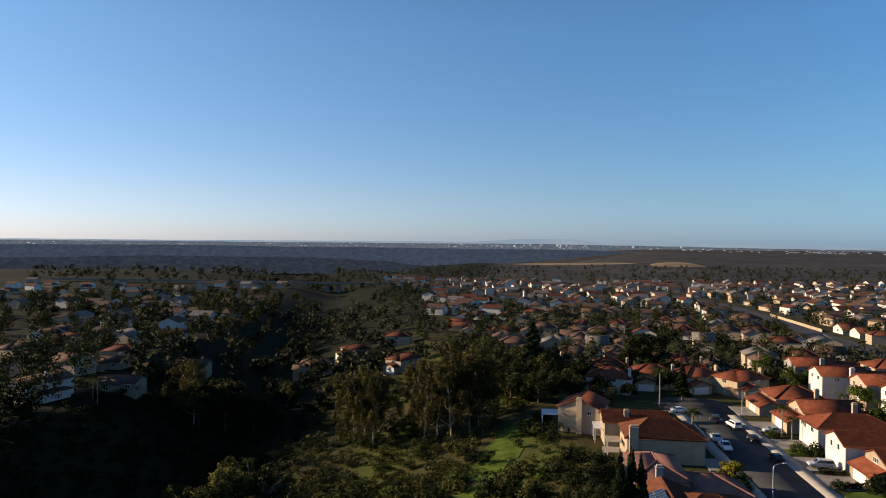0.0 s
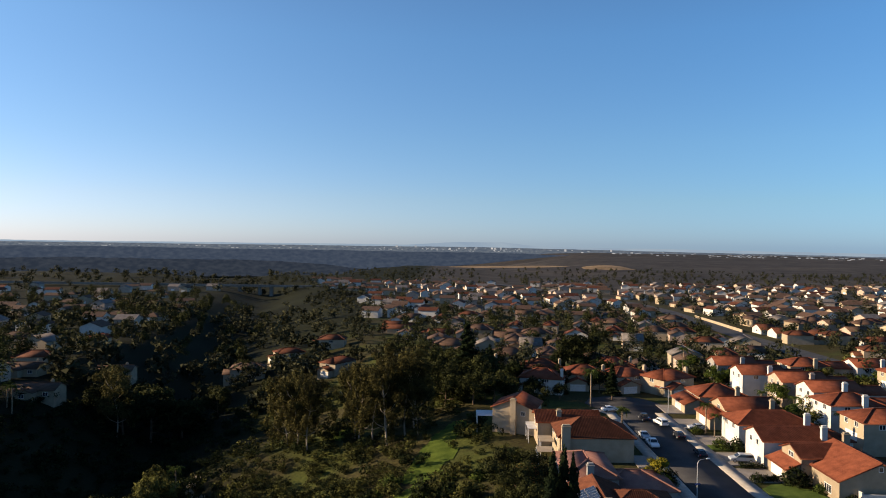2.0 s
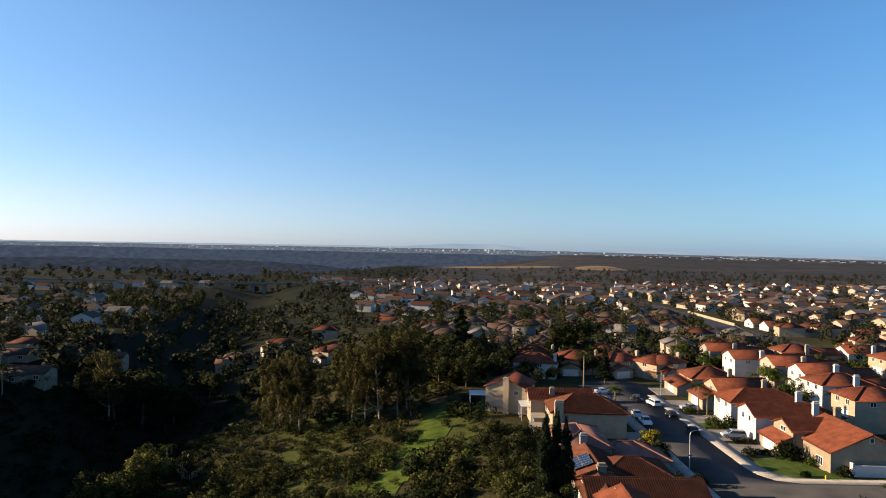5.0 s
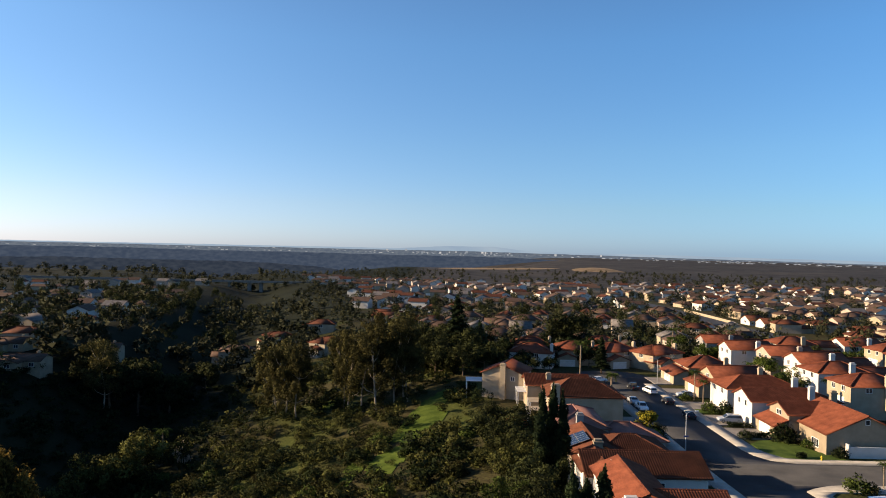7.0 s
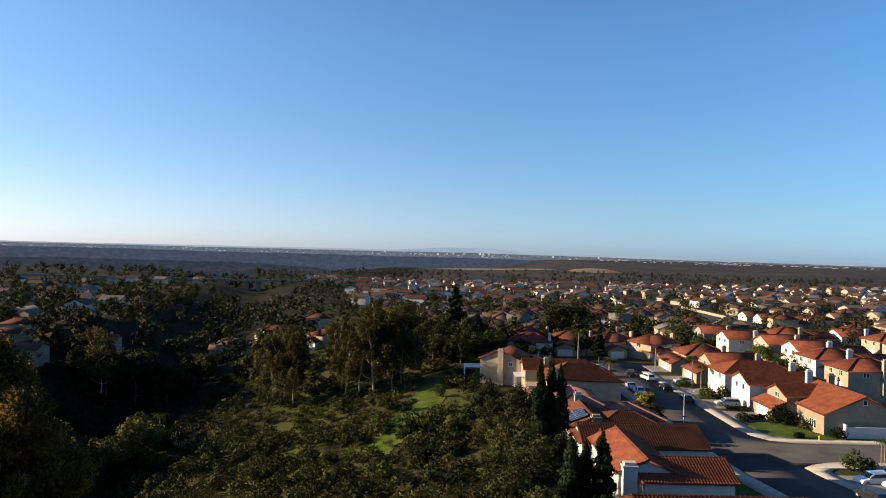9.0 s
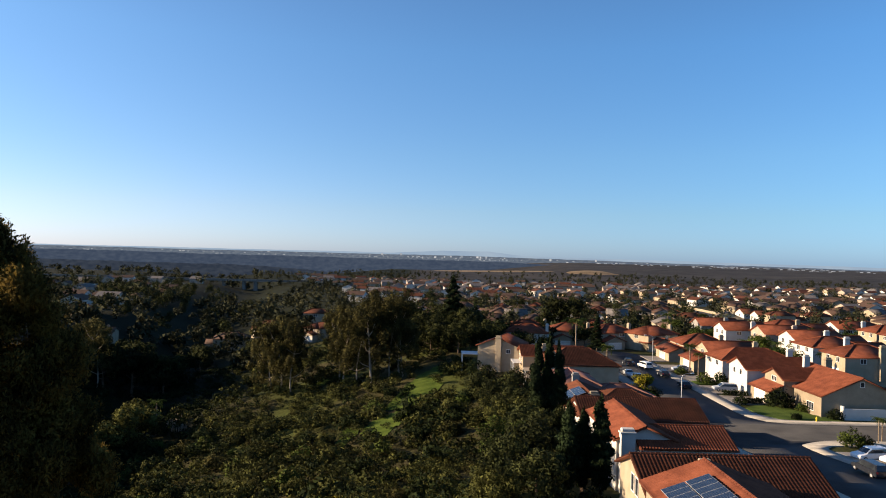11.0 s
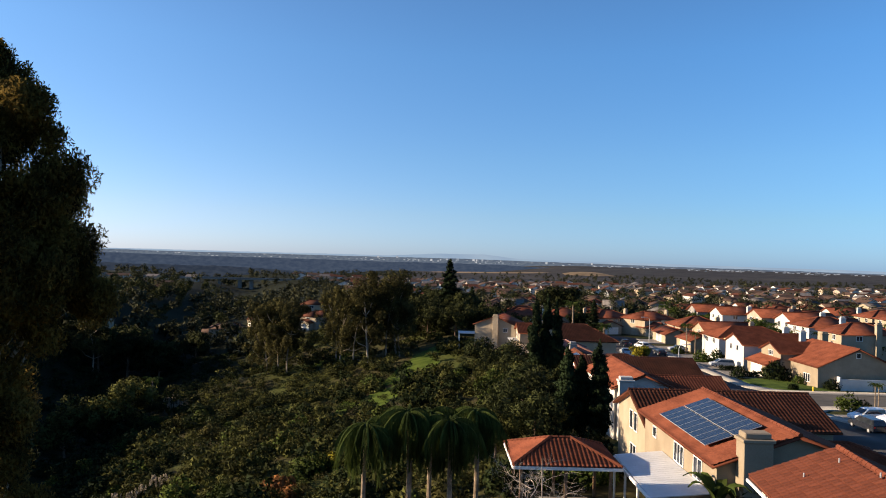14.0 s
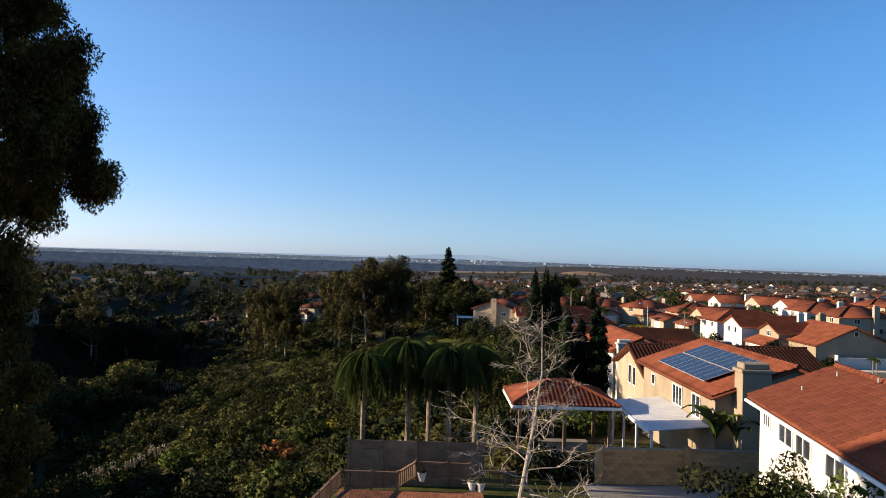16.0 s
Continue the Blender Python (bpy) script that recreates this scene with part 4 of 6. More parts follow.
def palm(seed, trunk_h, frond, count, segs=9, trunk_r=0.16, leaflets=True, label="", name="palm_tree", skirt=0.0):
    """A palm: ringed trunk and arching fronds of many narrow leaflets."""
    rnd = random.Random(seed)
    t = thing(name, Matrix(), label, "palm tree", "palms")
    bm = bmesh.new()
    path, rad = [(0, 0, -0.4)], [trunk_r * 1.3]
    for k in range(12):
        z = trunk_h * k / 11
        path.append((0.02 * trunk_h * math.sin(3 * k / 11), 0, z))
        rad.append(trunk_r * (1.15 - 0.25 * k / 11) * (1.06 if k % 2 else 0.97))
    tube(bm, path, rad, 8)
    part("trunk", bm, M_PALMBARK, t, "ringed grey-brown palm trunk")
    V, Q = [], []
    for k in range(count):
        ang = k * 2.39996 + rnd.uniform(-0.2, 0.2)
        L = frond * rnd.uniform(0.65, 1.15)
        d = Vector((math.cos(ang), math.sin(ang), 0))
        side = Vector((-d.y, d.x, 0))
        tilt = radians(86 - (44 + 16 * skirt) * (k / max(1, count - 1)) + rnd.uniform(-16, 16))
        bend = rnd.uniform(0.6, 1.15)
        p = Vector((0, 0, trunk_h))
        pts = [p.copy()]
        for i in range(segs):
            tt = max(tilt - (1.9 + 3.4 * skirt) * bend * (i / segs) ** (0.75 - 0.4 * skirt), -1.54)
            p = p + (d * math.cos(tt) + Vector((0, 0, math.sin(tt)))) * (L / segs)
            pts.append(p.copy())
        for i in range(segs):
            p, q = pts[i], pts[i + 1]
            w = frond * 0.012
            b = len(V)
            V += [p - side * w, p + side * w, q + side * w, q - side * w]
            Q.append((b, b + 1, b + 2, b + 3))
            if not leaflets:
                continue
            for j in range(6):
                s = (i + j / 6) / segs
                if s < 0.12:
                    continue
                o = p.lerp(q, j / 6)
                ln = frond * 0.26 * (1 - 0.55 * abs(s - 0.4)) * rnd.uniform(0.8, 1.2)
                for sg in (-1, 1):
                    tip = o + side * sg * ln * (0.5 - 0.25 * skirt) + d * ln * (0.3 - 0.2 * skirt) + Vector((rnd.uniform(-0.12, 0.12) * ln, rnd.uniform(-0.12, 0.12) * ln, -ln * rnd.uniform(0.5, 1.05) * (1 + 0.7 * skirt)))
                    wv = d * frond * 0.0055
                    b = len(V)
                    V += [o - wv, o + wv, tip + wv * 0.2, tip - wv * 0.2]
                    Q.append((b, b + 1, b + 2, b + 3))
    hang("crown", mesh_of("crown", V, Q, F_PALM), t, "arching green fronds")
    return t


def put(t, x, y, z=None, rot=0.0, s=1.0):
    """Sets the first one down, later ones as copies."""
    z = float(ground_z(x, y)) if z is None else z
    m = pose(x, y, z, rz=rot)
    if t.get("set"):
        c = copy_thing(t, m)
    else:
        t["set"] = 1
        t.matrix_basis = m
        c = t
    c.scale = (s, s, s)
    return c


rng = random.Random(11)
# open grass on the slope
M_GRASS = material("meadow_grass", (0.0344, 0.0559, 0.0103), (0.0817, 0.112, 0.0215), 0.35, 1.0, 0.7, fine=20, where="World", spec=0.03, dist=0.15)


def grass_patch(x0, y0, x1, y1, wide, label):
    """A ragged sheet of grass that lies on the slope along a line."""
    d = Vector((x1 - x0, y1 - y0, 0))
    L = d.length
    d.normalize()
    s = Vector((d.y, -d.x, 0))
    V, Q, ids = [], [], {}
    n, m = int(L / 0.8), int(wide / 0.8)
    for i in range(n):
        for j in range(-m, m):
            c = Vector((x0, y0, 0)) + d * (i + 0.5) * 0.8 + s * (j + 0.5) * 0.8
            edge = wide * (0.45 + 0.9 * noise.noise(Vector((c.x * 0.13, c.y * 0.13, 7.0))) + 0.35 * math.sin(math.pi * i / n))
            if abs(j + 0.5) * 0.8 > edge:
                continue
            f = []
            for a, b in ((i, j), (i + 1, j), (i + 1, j + 1), (i, j + 1)):
                if (a, b) not in ids:
                    q = Vector((x0, y0, 0)) + d * a * 0.8 + s * b * 0.8
                    ids[a, b] = len(V)
                    V.append((q.x, q.y, float(ground_z(q.x, q.y)) + 0.12))
                f.append(ids[a, b])
            Q.append(f)
    return tagged(new("grass", mesh_of("grass", V, Q, M_GRASS, True)), label, "grass", kind="structure")


grass_patch(-11, 126, 2, 182, 5.5, "bright green open grass on the slope")
grass_patch(-31, 186, -25, 202, 4.0, "bright green open grass under the trees")
grass_patch(24, 224, 40, 230, 5.0, "green open grass bank behind the houses")
grass_patch(-20, 110, -14, 150, 2.5, "thin green grass on the slope")
M_BARE = material("bare_earth", (0.138, 0.0989, 0.0602), (0.258, 0.189, 0.12), 0.02, 1.0, 0.2, fine=8, where="World", spec=0.03)


def clearing(cx, cy, rx, ry, mat, label):
    """A ragged patch of open ground far off."""
    n, m = 40, 14
    V, Q = [], []
    for i in range(m + 1):
        for k in range(n):
            a = 2 * math.pi * k / n
            o = i / m * (0.8 + 0.35 * noise.noise(Vector((math.cos(a) * 1.6 + cx, math.sin(a) * 1.6 + cy, 3.0))))
            x, y = cx + rx * o * math.cos(a), cy + ry * o * math.sin(a)
            V.append((x, y, float(ground_z(x, y)) + 1.6 - 2.2 * (i / m) ** 4))
    for i in range(m):
        for k in range(n):
            Q.append((i * n + k, i * n + (k + 1) % n, (i + 1) * n + (k + 1) % n, (i + 1) * n + k))
    tagged(new("clearing", mesh_of("clearing", V, Q, mat, True)), label, "ground", kind="structure")


clearing(130, 1700, 175, 130, M_BARE, "tan bare ground on the far plateau")
clearing(350, 1560, 75, 80, M_BARE, "tan graded earth on the far plateau")
# the tall gum close by, its crown beside the view
GX0, GY0 = -14.9, 22.5
zg = float(ground_z(GX0, GY0))
near_gum = thing("eucalyptus_tree", pose(GX0, GY0, zg), "tall eucalyptus with drooping olive leaves lit from one side", "tree", "eucalyptus trees in the canyon")
bm = bmesh.new()
top = 16.8 - zg
tube(bm, [(0, 0, -1), (0.2, 0, top * 0.3), (0.4, 0.1, top * 0.6), (0.5, 0.1, top * 0.8), (0.6, 0.2, top)], [0.5, 0.42, 0.32, 0.2, 0.05], 10)
for z0, ex, ey, rise, r in ((9, 5.4, 0.4, 2.6, 0.13), (9.5, 4.6, -0.6, 3.6, 0.12), (3, 2.8, 0.8, 3.2, 0.12), (11, 4.4, 0.6, 3.0, 0.1), (8, -4.2, 1.2, 3.5, 0.14), (10, 0.8, -4, 3.5, 0.12), (8.5, 6.0, -0.3, 2.0, 0.08), (1, 2.2, -1.0, 3.0, 0.12), (-1, 2.0, 1.0, 3.0, 0.12)):
    b0 = z0 - zg
    ex = ex * 0.62
    tube(bm, [(0.35, 0, b0 - 1.5), (0.1 + ex * 0.3, 0.7, b0 - 0.2), (ex * 0.55 - 0.3, 1.0 + ey * 0.3, b0 + rise * 0.45), (ex * 0.85 - 0.5, 1.0 + ey * 0.5, b0 + rise * 0.8)], [r * 0.8, r * 0.5, r * 0.3, r * 0.08], 6)
part("trunk", bm, M_BARK, near_gum, "pale trunk with bare limbs", True)
c, r = [], []
g = random.Random(3)
# outer reach of the crown at each height
for z, reach, n in ((18.2, 2.9, 16), (17.4, 4.3, 24), (16.4, 5.2, 30), (15.4, 5.6, 32), (14.4, 5.8, 34), (13.4, 5.9, 34), (12.4, 6.1, 30), (11.5, 6.4, 36), (10.6, 6.6, 36), (9.9, 6.4, 22), (9.5, 4.8, 12),
                    (7.6, 4.5, 20), (6.4, 4.8, 24), (5.0, 4.8, 24), (3.4, 4.7, 22), (1.8, 4.8, 22), (0.2, 4.6, 20), (-1.5, 4.2, 18), (-3.2, 4.0, 16)):
    for _ in range(max(4, n // 2)):
        a = g.uniform(0, 6.283)
        big = g.uniform(0.75, 1.25) * (0.7 if z > 18 else 1.0)
        o = max(0.0, reach - 2.15 - big * 0.7) * math.sqrt(g.uniform(0.1, 1.0))
        lobe = Vector((math.cos(a) * o - 0.1, math.sin(a) * o * 0.7 + 0.6, z - zg + g.uniform(-0.35, 0.35)))
        for _ in range(8):
            d = Vector((g.gauss(0, 1), g.gauss(0, 1), g.gauss(0, 1))).normalized()
            k = g.uniform(0.35, 0.62)
            c.append(lobe + d * (big - k) * g.uniform(0.6, 1.0))
            r.append((k, k, k * 1.15))
hang("crown", leaf_mesh("crown", 3, c, r, 380000, 0.080, F_CROWN, aspect=0.45, droop=1.4, shell=0.4, tri=True, rough=0.05, loose=0.9), near_gum, "drooping sickle-shaped leaves")

# eucalyptus grove on the slope
gums = [gum(20 + k, h, s, 12000, 0.26, lb) for k, (h, s, lb) in enumerate(((24, 5.0, "tall eucalyptus with pale bare trunk"), (21, 5.5, "spreading eucalyptus with several limbs"), (18, 4.6, "slender eucalyptus with open crown")))]
for x, y, k, s in ((-16, 172, 0, 1.0), (-20, 176, 1, 0.98), (-24, 178, 0, 0.95), (-12, 178, 1, 1.05), (-8.5, 176, 2, 1.1), (-10, 184, 0, 1.0), (-26, 186, 1, 1.0), (-44, 186, 2, 1.1), (-38, 182, 1, 0.95), (-18, 190, 0, 1.05), (-41, 184, 1, 0.95), (-43, 194, 0, 0.9)):
    put(gums[k], x, y, None, rng.uniform(0, 360), s * 0.92)
for x, y, k, s in ((-104, 214, 1, 1.0),):
    put(gums[k], x, y, None, rng.uniform(0, 360), s)

# cypresses
cyp = [cypress(40, 16, 2.5, 12000, 0.2), cypress(41, 10, 2.7, 12000, 0.16)]
for x, y, k, s in ((14.3, 98, 0, 0.98), (16.0, 99, 0, 1.0), (17.2, 98, 0, 0.95)):
    put(cyp[k], x, y, None, rng.uniform(0, 360), s)
for x, y, s in ((13.9, 72, 0.95), (15.6, 73, 0.85), (17.2, 72, 1.0)):
    put(cyp[1], x, y, -6.0, rng.uniform(0, 360), s)
# conifers behind the grove
pines = [pine(50, 22, 10, 8000, 0.42)]
for x, y, s in ((4.5, 215, 1.0), (12, 226, 0.62), (47, 205, 0.5)):
    put(pines[0], x, y, None, rng.uniform(0, 360), s)

# the dark mass of trees across the canyon
dark = broadleaf(66, 16, 8.0, 7000, 0.34, F_OAK, "tree", "large dense dark tree above the canyon", "trees above the canyon")
for x, y, s in ((-104, 218, 1.0), (-97, 222, 1.1), (-111, 222, 0.9), (-90, 230, 0.95), (-101, 232, 1.15), (-82, 242, 0.8), (-66, 250, 0.7), (-118, 240, 0.9)):
    put(dark, x, y, None, rng.uniform(0, 360), s)
# more of them left of the view, unseen, added to shade the near slope
for x, y, s in ((-43, 44, 1.1), (-45, 51, 1.15), (-47, 58, 1.2), (-48, 66, 1.15), (-50, 74, 1.1), (-55, 46, 1.0)):
    put(dark, x, y, None, rng.uniform(0, 360), s)
# garden and slope trees
oak = [broadleaf(60 + k, 8, 4.5, 5600, 0.19, m, lb and "tree", lb, "trees of the gardens") for k, (m, lb) in enumerate(((F_OAK, "dense dark round evergreen tree"), (F_GREEN, "bushy green garden tree"), (F_SCRUB, "olive green garden tree")))]
for x, y, k, s in ((11.5, 124, 0, 1.05), (13.5, 131, 0, 1.0), (12, 116, 0, 0.95), (10.5, 119, 2, 0.7), (14, 112, 0, 0.9), (12, 106, 2, 0.9), (12, 92, 0, 1.0), (9, 84, 1, 0.9), (7, 76, 0, 0.8), (-64.5, 147, 2, 1.5), (-68.5, 144, 2, 1.3), (-71, 136, 2, 1.4), (-67, 157, 2, 1.3), (10, 68, 0, 0.85), (6, 66, 2, 0.7), (11, 80, 0, 1.0), (40, 131, 0, 0.55), (22, 190, 0, 0.9), (-2, 200, 0, 1.3), (6, 196, 0, 1.2), (12, 200, 0, 1.3), (2, 206, 0, 1.4), (9, 212, 0, 1.7), (-6, 214, 0, 1.6), (0, 222, 0, 1.8)):
    put(oak[k], x, y, None, rng.uniform(0, 360), s)
yb = broadleaf(70, 7.0, 2.0, 3200, 0.15, F_YELLOW, "tree", "bright yellow leafed small tree by the street")
put(yb, 37.9, 128.0, None, 0, 1.22)
rb = broadleaf(71, 6, 2.2, 1800, 0.18, F_RED, "tree", "small tree with rust red leaves")
put(rb, 14.5, 128, None, 0, 1.0)

put(dark, 45.5, 254, None, 40, 1.05)
for x, y, s in ((7, 214, 0.85), (1, 219, 0.9), (10, 220, 0.8)):
    put(dark, x, y, None, 140, s)

# palms by the deck
qp = [palm(80 + k, 7.4, 3.2, 56, 10, 0.14, label="feather palm with long drooping green fronds", skirt=0.6) for k in range(2)]
for x, y, k, s in ((-3.75, 39.5, 0, 0.96), (-1.4, 40.0, 1, 1.05), (1.05, 39.6, 0, 1.0), (2.7, 43, 1, 0.98), (-0.1, 43.5, 0, 0.95)):
    put(qp[k], x, y, -4.7, rng.uniform(0, 360), s)
sp = palm(85, 7.5, 2.6, 18, 7, 0.16, label="slender palm beside the street", name="palm_tree", skirt=0.2)
for x, y, s in ((68, 106.5, 0.5), (69.5, 108, 0.45), (61.8, 170, 0.9), (62.5, 166, 0.7), (40, 163, 0.9), (41, 168, 0.8), (39, 196, 1.3), (88, 180, 0.9), (92, 166, 0.8), (84, 190, 0.8), (86, 260, 1.2), (100, 262, 1.2), (-64, 160, 1.0), (-123, 192, 1.0), (-127, 196, 0.9), (13, 120, 0.6), (110, 205, 0.9), (75, 228, 1.15), (71, 222, 0.9)):
    put(sp, x, y, None, rng.uniform(0, 360), s)

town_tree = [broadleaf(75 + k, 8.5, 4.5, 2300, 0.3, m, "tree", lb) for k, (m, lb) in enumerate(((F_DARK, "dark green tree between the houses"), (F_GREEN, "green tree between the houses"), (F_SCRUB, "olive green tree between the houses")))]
# trees between the houses across the street
for k in range(110):
    y = rng.uniform(126, 262)
    x = rng.uniform(78, 165) if k % 3 else rng.uniform(-8, 60)
    if k % 3 == 0:
        y = rng.uniform(196, 262)
    if all((x - a) ** 2 + (y - b) ** 2 > 60 for a, b in spots) and not (40 < x < 62 and y < 214):
        put(town_tree[k % 3], x, y, None, rng.uniform(0, 360), rng.uniform(0.6, 1.0))

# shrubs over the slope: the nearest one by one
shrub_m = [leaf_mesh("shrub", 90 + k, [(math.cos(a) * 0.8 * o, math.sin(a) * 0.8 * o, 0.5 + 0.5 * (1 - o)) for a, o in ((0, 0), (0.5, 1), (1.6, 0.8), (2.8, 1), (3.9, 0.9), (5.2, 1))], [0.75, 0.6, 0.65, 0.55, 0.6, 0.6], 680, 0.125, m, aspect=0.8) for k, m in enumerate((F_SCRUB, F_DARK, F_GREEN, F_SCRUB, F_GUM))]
shrubs = []
while len(shrubs) < 290:
    y = rng.uniform(44, 150)
    lo, hi = float(axis_x(np.array(y))) + 8, float(rim_x(np.array(y))) + 1
    x = rng.uniform(lo, hi)
    if abs(x + 9 - (y - 138) * 0.2) < 4.5 and 124 < y < 182 and rng.random() < 0.9:
        continue
    k = rng.randrange(5)
    ob = tagged(new("shrub", shrub_m[k]), ("olive green chaparral shrub on the slope", "dark green rounded shrub on the slope", "fresh green shrub on the slope", "dusty green chaparral shrub on the slope", "brownish dry shrub on the slope")[k], "shrub", "shrubs on the slope")
    s = rng.uniform(0.9, 2.1)
    ob.matrix_basis = pose(x, y, float(ground_z(x, y)) - 0.15, rz=rng.uniform(0, 360)) @ Matrix.Diagonal((s, s, s * rng.uniform(0.7, 1.1), 1))
    shrubs.append((x, y))


def strewn(name, pts, seed, count, size, mat, label, category, tall=1.0):
    """Many plants that nobody could count, as one object; pts: x, y, radius, height."""
    g = np.random.default_rng(seed)
    VV, NN = [], []
    for x, y, rad, hgt in pts:
        z = float(ground_z(x, y))
        k = max(4, int(hgt / rad) + 3)
        c = [(x + g.normal() * rad * 0.42, y + g.normal() * rad * 0.42, z + hgt * (0.3 + 0.55 * (i + 0.5) / k)) for i in range(k + 1)]
        rr = [(rad * g.uniform(0.42, 0.8), rad * g.uniform(0.42, 0.8), hgt * g.uniform(0.17, 0.28)) for _ in c]
        v, _, nn = leaf_quads(g, c, rr, count, size * rad, aspect=0.7)
        VV.append(v), NN.append(nn)
    v = np.concatenate(VV)
    return tagged(new(name, mesh_of(name, v, np.arange(len(v)).reshape(-1, 3), mat, normals=np.concatenate(NN))), label, category, kind="stuff")


def slope_points(n, y0, y1, big):
    out = []
    while len(out) < n:
        y = rng.uniform(y0, y1)
        ax, rx = float(axis_x(np.array(y))), float(rim_x(np.array(y)))
        x = rng.uniform(ax - 46, rx)
        if abs(x + 9 - (y - 138) * 0.2) < 4.5 and 124 < y < 182 and rng.random() < 0.9:
            continue
        if (x > -9 and y < 46) or noise.noise(Vector((x * 0.045, y * 0.045, 2.0))) < -0.42 and x > ax + 12:
            continue
        s = rng.uniform(0.7, big) * (1.0 if rng.random() < 0.85 else 1.5)
        out.append((x, y, s, s * rng.uniform(0.9, 1.4)))
    return out


def split(pts):
    """The sunny side's bushes and the canyon bottom's, whose shade goes into darker leaves."""
    dry = [p for p in pts if p[0] > float(axis_x(np.array(p[1]))) + 22]
    return dry, [p for p in pts if p[0] <= float(axis_x(np.array(p[1]))) + 22]


far_dry, far_shaded = split(slope_points(1200, 90, 260, 1.9))
strewn("scrub", slope_points(560, 32, 95, 1.5), 5, 500, 0.08, F_SCRUB, "dense olive chaparral covering the canyon side", "scrub")
strewn("scrub", far_dry, 15, 230, 0.125, F_SCRUB, "olive chaparral covering the far canyon sides", "scrub")
# canyon bottom bushes get the darkest leaves, with the shade painted in
strewn("scrub", slope_points(600, 60, 240, 2.3) + far_shaded, 16, 240, 0.12, F_DARK, "dark green bushes among the chaparral", "scrub")
clumps = []
while len(clumps) < 190:
    y = rng.uniform(84, 172)
    x = rng.uniform(-52, -8)
    if abs(x + 9 - (y - 138) * 0.2) > 4.0 or y < 122:
        s = rng.uniform(1.1, 2.4)
        clumps.append((x, y, s, s * rng.uniform(0.9, 1.3)))
strewn("scrub", clumps[:110], 18, 380, 0.09, F_SCRUB, "rounded olive bushes on the sunny slope", "scrub")
strewn("scrub", clumps[110:], 19, 380, 0.09, F_OAK, "rounded dark green bushes on the sunny slope", "scrub")
strewn("dry_grass", slope_points(420, 34, 150, 1.2), 17, 320, 0.085, F_GUM, "brownish dry brush among the chaparral", "scrub")
# rim trees, mostly out of view, added so their shadow fills the canyon
pts = []
for k in range(170):
    y = 20 + 232 * rng.random()
    s = rng.uniform(2.2, 3.6)
    pts.append((float(axis_x(np.array(y))) - rng.uniform(44, 74), y, s * 1.2, rng.uniform(9, 12) if 112 < y < 178 else rng.uniform(12, 17)))
pts = [p for p in pts if all((p[0] - a) ** 2 + (p[1] - b) ** 2 > 200 for a, b in spots)]
strewn("woods", pts, 26, 360, 0.14, F_DARK, "dark trees along the canyon rim, mostly unseen, added for shade", "trees")
pts = []
for k in range(150):
    y = 255 + 260 * rng.random()
    x = rng.uniform(-30, 0.5 * y)
    s = rng.uniform(2.0, 3.8)
    if not on_highway(x, y) and all((x - a) ** 2 + (y - b) ** 2 > (s + 5) ** 2 for a, b in spots):
        pts.append((x, y, s, rng.uniform(5, 10)))
for k in range(250):
    y = 225 + 420 * rng.random() ** 1.2
    x = float(axis_x(np.array(y))) - rng.uniform(42 if y < 340 else -10, 260)
    s = rng.uniform(2.2, 4.8)
    if all((x - a) ** 2 + (y - b) ** 2 > (s + 7) ** 2 for a, b in spots):
        pts.append((x, y, s, s * rng.uniform(1.8, 2.8)))
strewn("woods", pts, 6, 900, 0.09, F_OAK, "dark trees filling the canyon and its far side", "trees")
pts = []
for k in range(7600):
    y = 235 + 1250 * rng.random() ** 1.25
    x = rng.uniform(-0.75 * y, 0.75 * y)
    right = x > float(rim_x(np.array(y))) - 10
    if rng.random() < ((0.3 if y < 700 else 0.5) if right else 0.25) or (not right and y > 1230):
        continue
    if not right and (rng.random() < 0.4 or (600 < y < 838 and x < -120 and rng.random() < 0.8)):
        continue
    s = rng.uniform(1.3, 3.4) * (1.0 if right else 1.7)
    if not right and rng.random() < 0.3:
        continue
    if not on_highway(x, y) and all((x - a) ** 2 + (y - b) ** 2 > (s + (4.2 if right else 7.5)) ** 2 for a, b in spots):
        pts.append((x, y, s, s * rng.uniform(1.3, 3.0 if right else 2.2)))
strewn("far_woods", pts, 7, 105, 0.22, F_FAR, "distant trees between the houses", "trees")


def pampas(seed):
    rnd = random.Random(seed)
    t = thing("pampas_grass", Matrix(), "clump of pampas grass with pale feathery plumes", "grass", "pampas grass clumps")
    V, Q, PV, PQ = [], [], [], []
    for k in range(70):
        a, o = rnd.uniform(0, 6.28), rnd.uniform(0.5, 1.1)
        d = Vector((math.cos(a), math.sin(a), 0))
        s = Vector((-d.y, d.x, 0)) * 0.025
        b0 = len(V)
        V += [d * 0.1 - s, d * 0.1 + s, d * o * 0.6 + Vector((0, 0, 1.0)) + s, d * o * 0.6 + Vector((0, 0, 1.0)) - s, d * o * 1.3 + Vector((0, 0, 0.7))]
        Q += [(b0, b0 + 1, b0 + 2, b0 + 3), (b0 + 3, b0 + 2, b0 + 4, b0 + 4)]
    hang("blades", mesh_of("blades", V, [q for q in Q if q[2] != q[3]], F_SCRUB), t)
    c = [(rnd.gauss(0, 0.45), rnd.gauss(0, 0.45), rnd.uniform(1.5, 2.3)) for _ in range(14)]
    hang("plumes", leaf_mesh("plumes", seed, c, [(0.1, 0.1, 0.38)] * 14, 700, 0.09, F_PALE, aspect=0.35, droop=-1.5), t, "pale cream plumes")
    return t


